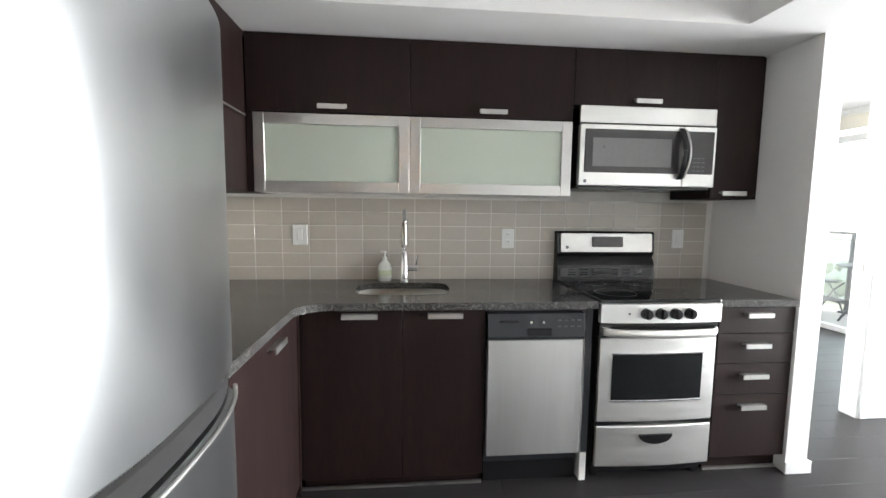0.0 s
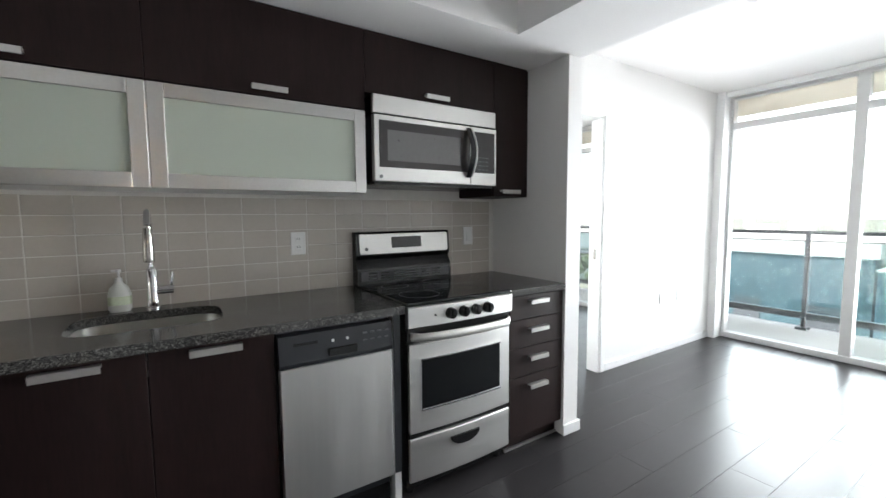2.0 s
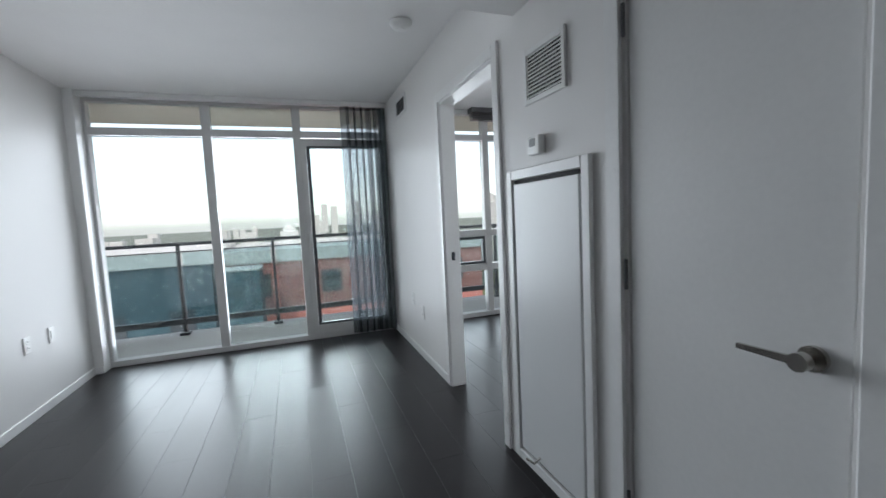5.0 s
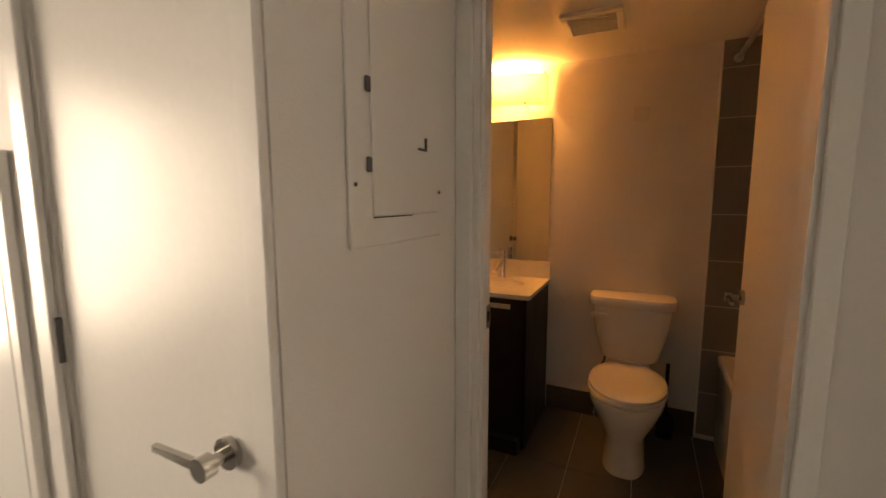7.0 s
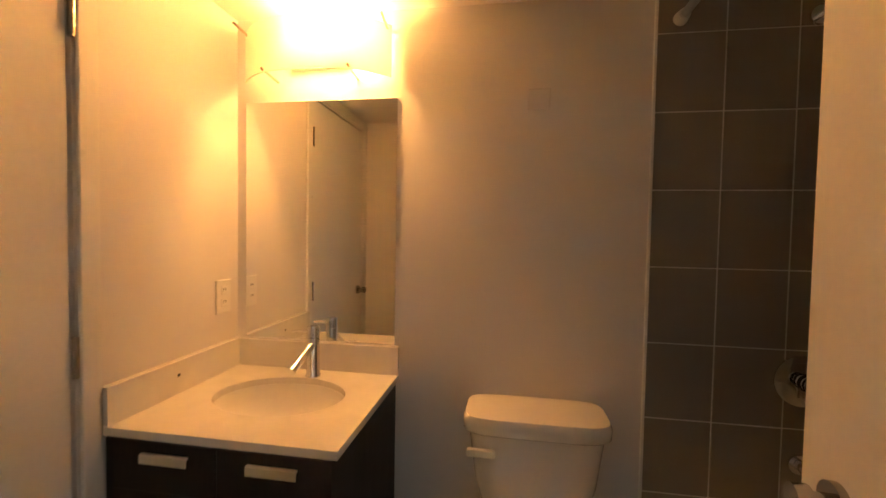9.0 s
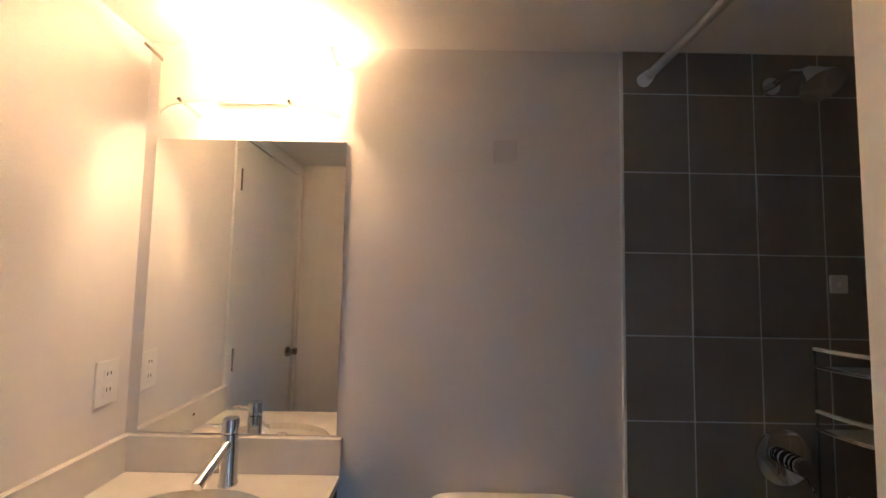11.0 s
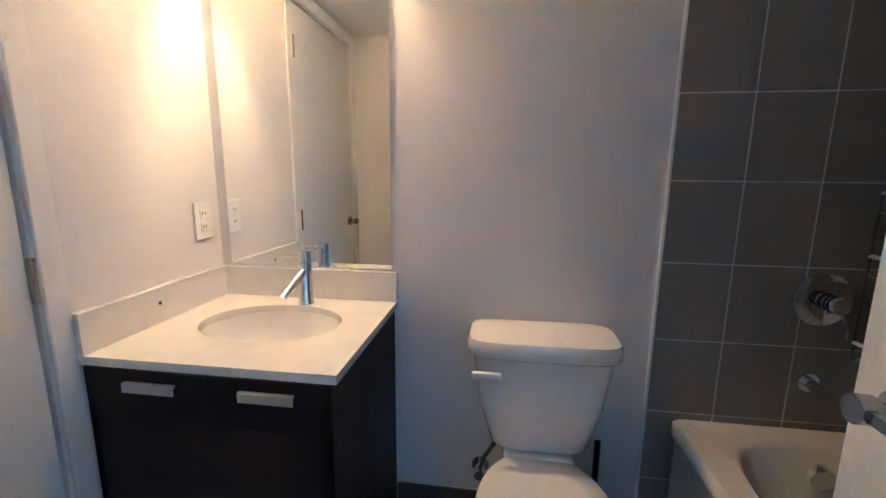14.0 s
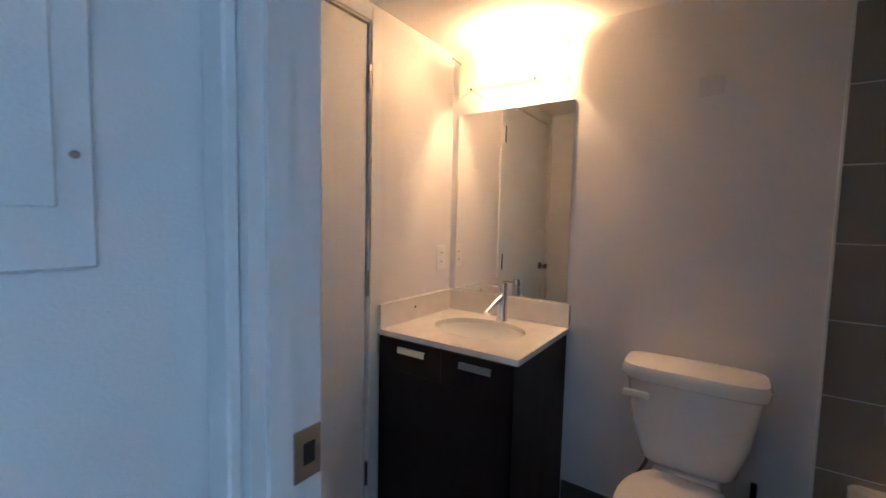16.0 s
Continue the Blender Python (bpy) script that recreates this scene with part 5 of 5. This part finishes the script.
part("handle", cyl(bmesh.new(), (-0.475, BY0 + 0.01, 0.26), (-0.475, BY0 + 0.07, 0.26), 0.018, n=16), CHROME, sv)
part("hose", tube(bmesh.new(), [(-0.475, BY0 + 0.05, 0.27), (-0.49, BY0 + 0.06, 0.33), (-0.52, BY0 + 0.09, 0.40), (-0.53, BY0 + 0.10, 0.46)], 0.007, 8), GREYPL, sv)
bk = thing("toilet_brush", (-0.86, -5.08, 0), "black toilet brush standing behind the toilet", "toilet brush")
part("holder", loft(bmesh.new(), [sup(-0.855, -5.08, z, r, r, 2, 18) for z, r in ((0, 0.045), (0.1, 0.042), (0.13, 0.035))]), BLACK, bk, smooth=40)
part("handle", tube(bmesh.new(), [(-0.855, -5.08, 0.12), (-0.855, -5.08, 0.43)], 0.010, 10), BLACK, bk)

# tub
T0, T1, TY0, TY1, TZ = BX0 + 0.012, -1.09, BY0 + 0.012, -3.72, 0.505
tb = thing("bathtub", (-1.48, -4.43, 0), "white acrylic alcove bathtub with flat apron", "bathtub")
tcx, tcy = (T0 + T1) / 2, (TY0 + TY1) / 2
b = bmesh.new()
hx, hy = (T1 - T0) / 2, (TY1 - TY0) / 2
loft(b, [sup(tcx, tcy, z, rx, ry, e, 72) for z, rx, ry, e in ((0, hx - 0.012, hy, 60), (0.44, hx - 0.012, hy, 60), (0.455, hx, hy, 60), (TZ - 0.01, hx, hy, 60), (TZ, hx - 0.008, hy - 0.008, 50), (TZ, hx - 0.075, hy - 0.08, 5), (TZ - 0.015, hx - 0.09, hy - 0.10, 5), (0.20, hx - 0.125, hy - 0.17, 4), (0.12, hx - 0.18, hy - 0.25, 4))])
part("shell", b, ACRY, tb, smooth=40)
part("overflow", cyl(bmesh.new(), (-1.465, TY0 + 0.10, 0.425), (-1.465, TY0 + 0.13, 0.42), 0.034, n=24), CHROME, tb)

# shower fittings
XV = -1.47
sh = thing("shower_valve", (XV, BY0, 0.93), "round chrome shower valve with lever", "valve")
part("escutcheon", loft(bmesh.new(), [[Vector((XV + r * math.cos(a), BY0 + 0.012 + d, 0.925 + r * math.sin(a))) for a in [2 * math.pi * i / 32 for i in range(32)]] for d, r in ((0, 0.08), (0.006, 0.08), (0.012, 0.06))]), CHROME, sh, smooth=40)
part("handle", cyl(bmesh.new(), (XV, BY0 + 0.02, 0.925), (XV, BY0 + 0.09, 0.925), 0.024, n=20), CHROME, sh, smooth=40)
for d0, d1 in ((0.03, 0.043), (0.052, 0.058), (0.066, 0.072)):
    part("ring", cyl(bmesh.new(), (XV, BY0 + d0, 0.925), (XV, BY0 + d1, 0.925), 0.0255, n=20), BLACK, sh, "black ring", smooth=40)
part("lever", tube(bmesh.new(), [(XV, BY0 + 0.08, 0.92), (XV - 0.02, BY0 + 0.09, 0.87), (XV - 0.025, BY0 + 0.09, 0.835)], 0.006, 8), CHROME, sh)
ts = thing("tub_spout", (XV, BY0, 0.66), "long chrome tub spout", "spout")
part("flange", cyl(bmesh.new(), (XV, BY0 + 0.012, 0.662), (XV, BY0 + 0.02, 0.662), 0.03, n=20), CHROME, ts)
part("pipe", tube(bmesh.new(), [(XV, BY0 + 0.02, 0.662), (XV, BY0 + 0.15, 0.655), (XV, BY0 + 0.21, 0.645), (XV, BY0 + 0.222, 0.60)], 0.017, 14), CHROME, ts, smooth=50)
hd = thing("wall_shower", (XV, BY0, 2.02), "chrome shower head on a short arm", "shower head")
part("flange", cyl(bmesh.new(), (XV, BY0 + 0.012, 2.04), (XV, BY0 + 0.022, 2.04), 0.028, n=20), CHROME, hd)
part("arm", tube(bmesh.new(), [(XV, BY0 + 0.02, 2.04), (XV, BY0 + 0.10, 2.045), (XV, BY0 + 0.15, 2.02)], 0.010, 12), CHROME, hd, smooth=50)
part("head", cyl(bmesh.new(), (XV, BY0 + 0.145, 2.025), (XV, BY0 + 0.19, 1.96), 0.016, 0.052, n=24), CHROME, hd, smooth=40)
rd = thing("curtain_rod", (-1.08, -4.42, 2.055), "pale metal shower curtain rod between the walls", "curtain rod")
part("rod", cyl(bmesh.new(), (-1.08, BY0 + 0.02, 2.055), (-1.08, -3.702, 2.055), 0.0125, n=16), ALU, rd, smooth=40)
part("end_cap", cyl(bmesh.new(), (-1.08, BY0 + 0.012, 2.055), (-1.08, BY0 + 0.05, 2.055), 0.022, 0.017, n=18), WHITEPL, rd, smooth=40)
part("end_cap", cyl(bmesh.new(), (-1.08, -3.702, 2.055), (-1.08, -3.74, 2.055), 0.022, 0.017, n=18), WHITEPL, rd, smooth=40)


# corner shelf unit
cs = thing("corner_shelf_rack", (-1.72, -5.0, 0.85), "clear corner shower shelf rack with white rims", "shelf rack")
for z in (1.24, 1.06, 0.80):
    pts = [Vector((BX0 + 0.015 + 0.27 * math.sin(a), BY0 + 0.015 + 0.27 * (math.cos(a)), z)) for a in [math.pi / 2 * k / 10 for k in range(11)]]
    pts = [Vector((BX0 + 0.02, BY0 + 0.27, z))] + [Vector((BX0 + 0.02 + 0.27 * math.sin(a) ** 0.8, BY0 + 0.02 + 0.25 * math.cos(a) ** 0.8, z)) for a in [math.pi / 2 * k / 10 for k in range(1, 10)]] + [Vector((BX0 + 0.29, BY0 + 0.02, z))]
    part("rim", tube(bmesh.new(), pts, 0.006, 8), WHITEPL, cs)
    part("rim", tube(bmesh.new(), [p - Vector((0, 0, 0.05)) for p in pts], 0.004, 6), CHROME, cs)
    pr = prism(bmesh.new(), [(BX0 + 0.016, BY0 + 0.016)] + [(p.x, p.y) for p in pts[::-1]], z - 0.056, z - 0.052)
    part("shelf", pr, WHITEPL, cs)

for ux, uy in ((BX0 + 0.29, BY0 + 0.02), (BX0 + 0.02, BY0 + 0.27)):
    part("upright", cyl(bmesh.new(), (ux, uy, 0.74), (ux, uy, 1.25), 0.0035, n=8), GREYPL, cs)
sc = thing("suction_plate", (-1.70, BY0, 1.43), "small square pale adhesive plate on the shower tiles", "plate")
part("plate", box(-1.685, -1.63, BY0 + 0.0112, BY0 + 0.016, 1.405, 1.46, bevel=0.003), WHITEPL, sc)
part("peg", cyl(bmesh.new(), (-1.6575, BY0 + 0.016, 1.4325), (-1.6575, BY0 + 0.024, 1.4325), 0.008, n=12), WHITEPL, sc)
# ceiling fan grille in the bathroom
cf = thing("exhaust_fan", (-0.45, -4.62, BH), "square white exhaust fan grille in the bathroom ceiling", "vent")
b = bmesh.new()
EX, EY, ES = -0.44, -4.60, 0.13
for a in ((EX - ES, EX + ES, EY - ES, EY - ES + 0.03), (EX - ES, EX + ES, EY + ES - 0.03, EY + ES), (EX - ES, EX - ES + 0.03, EY - ES + 0.03, EY + ES - 0.03), (EX + ES - 0.03, EX + ES, EY - ES + 0.03, EY + ES - 0.03)):
    bx(b, *a, BH - 0.018, BH - 0.001, bevel=0.003)
part("frame", b, WHITEPL, cf)
for k in range(8):
    y = EY - 0.085 + k * 0.024
    part("slat", box(EX - 0.1, EX + 0.1, y - 0.004, y + 0.004, BH - 0.014, BH - 0.004), WHITEPL, cf)
part("backing", box(EX - 0.1, EX + 0.1, EY - 0.1, EY + 0.1, BH - 0.003, BH - 0.001), DARKSLOT, cf)
sprk = thing("sprinkler_head", (0.1, -4.5, BH), "small metal sprinkler head in the bathroom ceiling", "sprinkler")
part("rose", cyl(bmesh.new(), (0.12, -4.62, BH - 0.008), (0.12, -4.62, BH - 0.001), 0.035, n=20), CHROME, sprk)
part("head", cyl(bmesh.new(), (0.12, -4.62, BH - 0.04), (0.12, -4.62, BH - 0.008), 0.012, n=12), CHROME, sprk)

# ---- pieces of floors and tiled walls ----
random.seed(3)
PW, PL = 0.195, 1.22
spots, ends = [], []
y = -3.58
row = 0
while y < 3.2:
    x = -2.02 + (row * 0.43) % PL - PL / 2
    while x - PL / 2 < XW - 0.04:
        if y < 0.3 or x > 0.5:
            over = x + PL / 2 - (XW - 0.032)
            if over > 0:
                ends.append((x, y, PL - over))
            else:
                spots.append((x, y, -0.006))
        x += PL
    y += PW
    row += 1
pieces("plank", fl, PLANK, PL - 0.001, PW - 0.001, 0.012, spots, bevel=0.0005)
for x, y, ln in ends:
    pieces("plank", fl, PLANK, ln - 0.001, PW - 0.001, 0.012, [(x - PL / 2 + ln / 2, y, -0.006)], bevel=0.0008)

bsp = structure("backsplash", box(-2.018, 1.029, -0.0085, -0.0005, TOP, UZ0 + 0.06), GROUT, "stacked greige ceramic backsplash tiles with pale grout")
TW, TH = 0.1545, 0.0815
cols = [(-1.168 + TW / 2 + TW * i) for i in range(-6, 15)]
pieces("tile", bsp, TILE, TW - 0.004, 0.007, TH - 0.004, [(cx, -0.0062, TOP + TH * (j + 0.5) - 0.005) for cx in cols for j in range(6) if -2.03 + TW / 2 < cx < 1.028 - TW / 2 + 0.02], bevel=0.0012)

pieces("tile", bsp, TILE, 0.072, 0.007, TH - 0.004, [(-1.979, -0.0062, TOP + TH * (j + 0.5) - 0.005) for j in range(6)], bevel=0.0012)
bss = structure("backsplash_side", box(-2.0195, -2.0115, -1.472, -0.0088, TOP, UZ0), GROUT, "greige ceramic tiles on the side wall by the fridge")
me, _ = mesh_of("tile", box(-0.0035, 0.0035, -TW / 2 + 0.002, TW / 2 - 0.002, -TH / 2 + 0.002, TH / 2 - 0.002, bevel=0.0012), TILE)
for i in range(9):
    for j in range(6):
        ob = new("tile", me)
        ob.parent = bss
        ob.location = Vector((-2.0142, -0.012 - TW * (i + 0.5), TOP + TH * (j + 0.5) - 0.005)) - ORIGIN[bss.name]

btw = structure("shower_wall", box(BX0 + 0.001, -1.015, BY0 + 0.0005, BY0 + 0.0098, 0.0, BH), GROUT, "dark brown-grey stacked shower wall tiles with pale grout")
TW, TH = 0.2045, 0.2485
pcs = [(-1.013 - TW * (i + 0.5), BY0 + 0.0075, 0.5225 + TH * (j + 0.5) - 2 * TH) for i in range(4) for j in range(8)]
pieces("tile", btw, BTILE, TW - 0.004, 0.007, TH - 0.004, pcs, bevel=0.0012)
pieces("tile", btw, BTILE, TW - 0.004, 0.007, BH - (0.5225 + 6 * TH) - 0.003, [(-1.013 - TW * (i + 0.5), BY0 + 0.0075, (0.5225 + 6 * TH + BH) / 2) for i in range(4)], bevel=0.0012)
structure("trim_tile_edge", box(-1.0148, -1.007, BY0 + 0.0005, BY0 + 0.012, 0.0, BH), TRIM, "white edge strip of the shower tiles")
btx = structure("shower_wall_side", box(BX0 + 0.0005, BX0 + 0.0098, BY0 + 0.012, -3.702, 0.0, BH), GROUT, "dark brown-grey tiles beside the tub")
me, _ = mesh_of("tile", box(-0.0035, 0.0035, -TW / 2 + 0.002, TW / 2 - 0.002, -TH / 2 + 0.002, TH / 2 - 0.002, bevel=0.0012), BTILE)
for i in range(6):
    for j in range(6):
        ob = new("tile", me)
        ob.parent = btx
        ob.location = Vector((BX0 + 0.0075, BY0 + 0.012 + TW * (i + 0.5), 0.5225 + TH * (j + 0.5))) - ORIGIN[btx.name]
bf = structure("floor_bath", box(-1.96, 0.57, BY0 - 0.1, -3.66, -0.12, -0.008), GROUT, "dark brown-grey bathroom floor tiles")
pieces("tile", bf, FTILE, 0.297, 0.597, 0.008, [(-1.95 + 0.3 * (i + 0.5) + 0.05, -5.15 + 0.6 * (j + 0.5), -0.0042) for i in range(8) for j in range(2)] + [], bevel=0.001)
pieces("tile", bf, FTILE, 0.297, 0.287, 0.008, [(-1.95 + 0.3 * (i + 0.5) + 0.05, -5.15 + 1.2 + 0.145, -0.0042) for i in range(8)], bevel=0.001)
bb = structure("baseboard_bath", box(-1.005, VX0 - 0.002, BY0 + 0.0005, BY0 + 0.004, 0, 0.15), GROUT, "dark tile skirting along the bathroom wall")
pieces("tile", bb, FTILE, 0.297, 0.007, 0.147, [(-0.32 - 0.3 * i, BY0 + 0.0065, 0.075) for i in range(2)], bevel=0.001)
pieces("tile", bb, FTILE, 0.235, 0.007, 0.147, [(-0.888, BY0 + 0.0065, 0.075)], bevel=0.001)
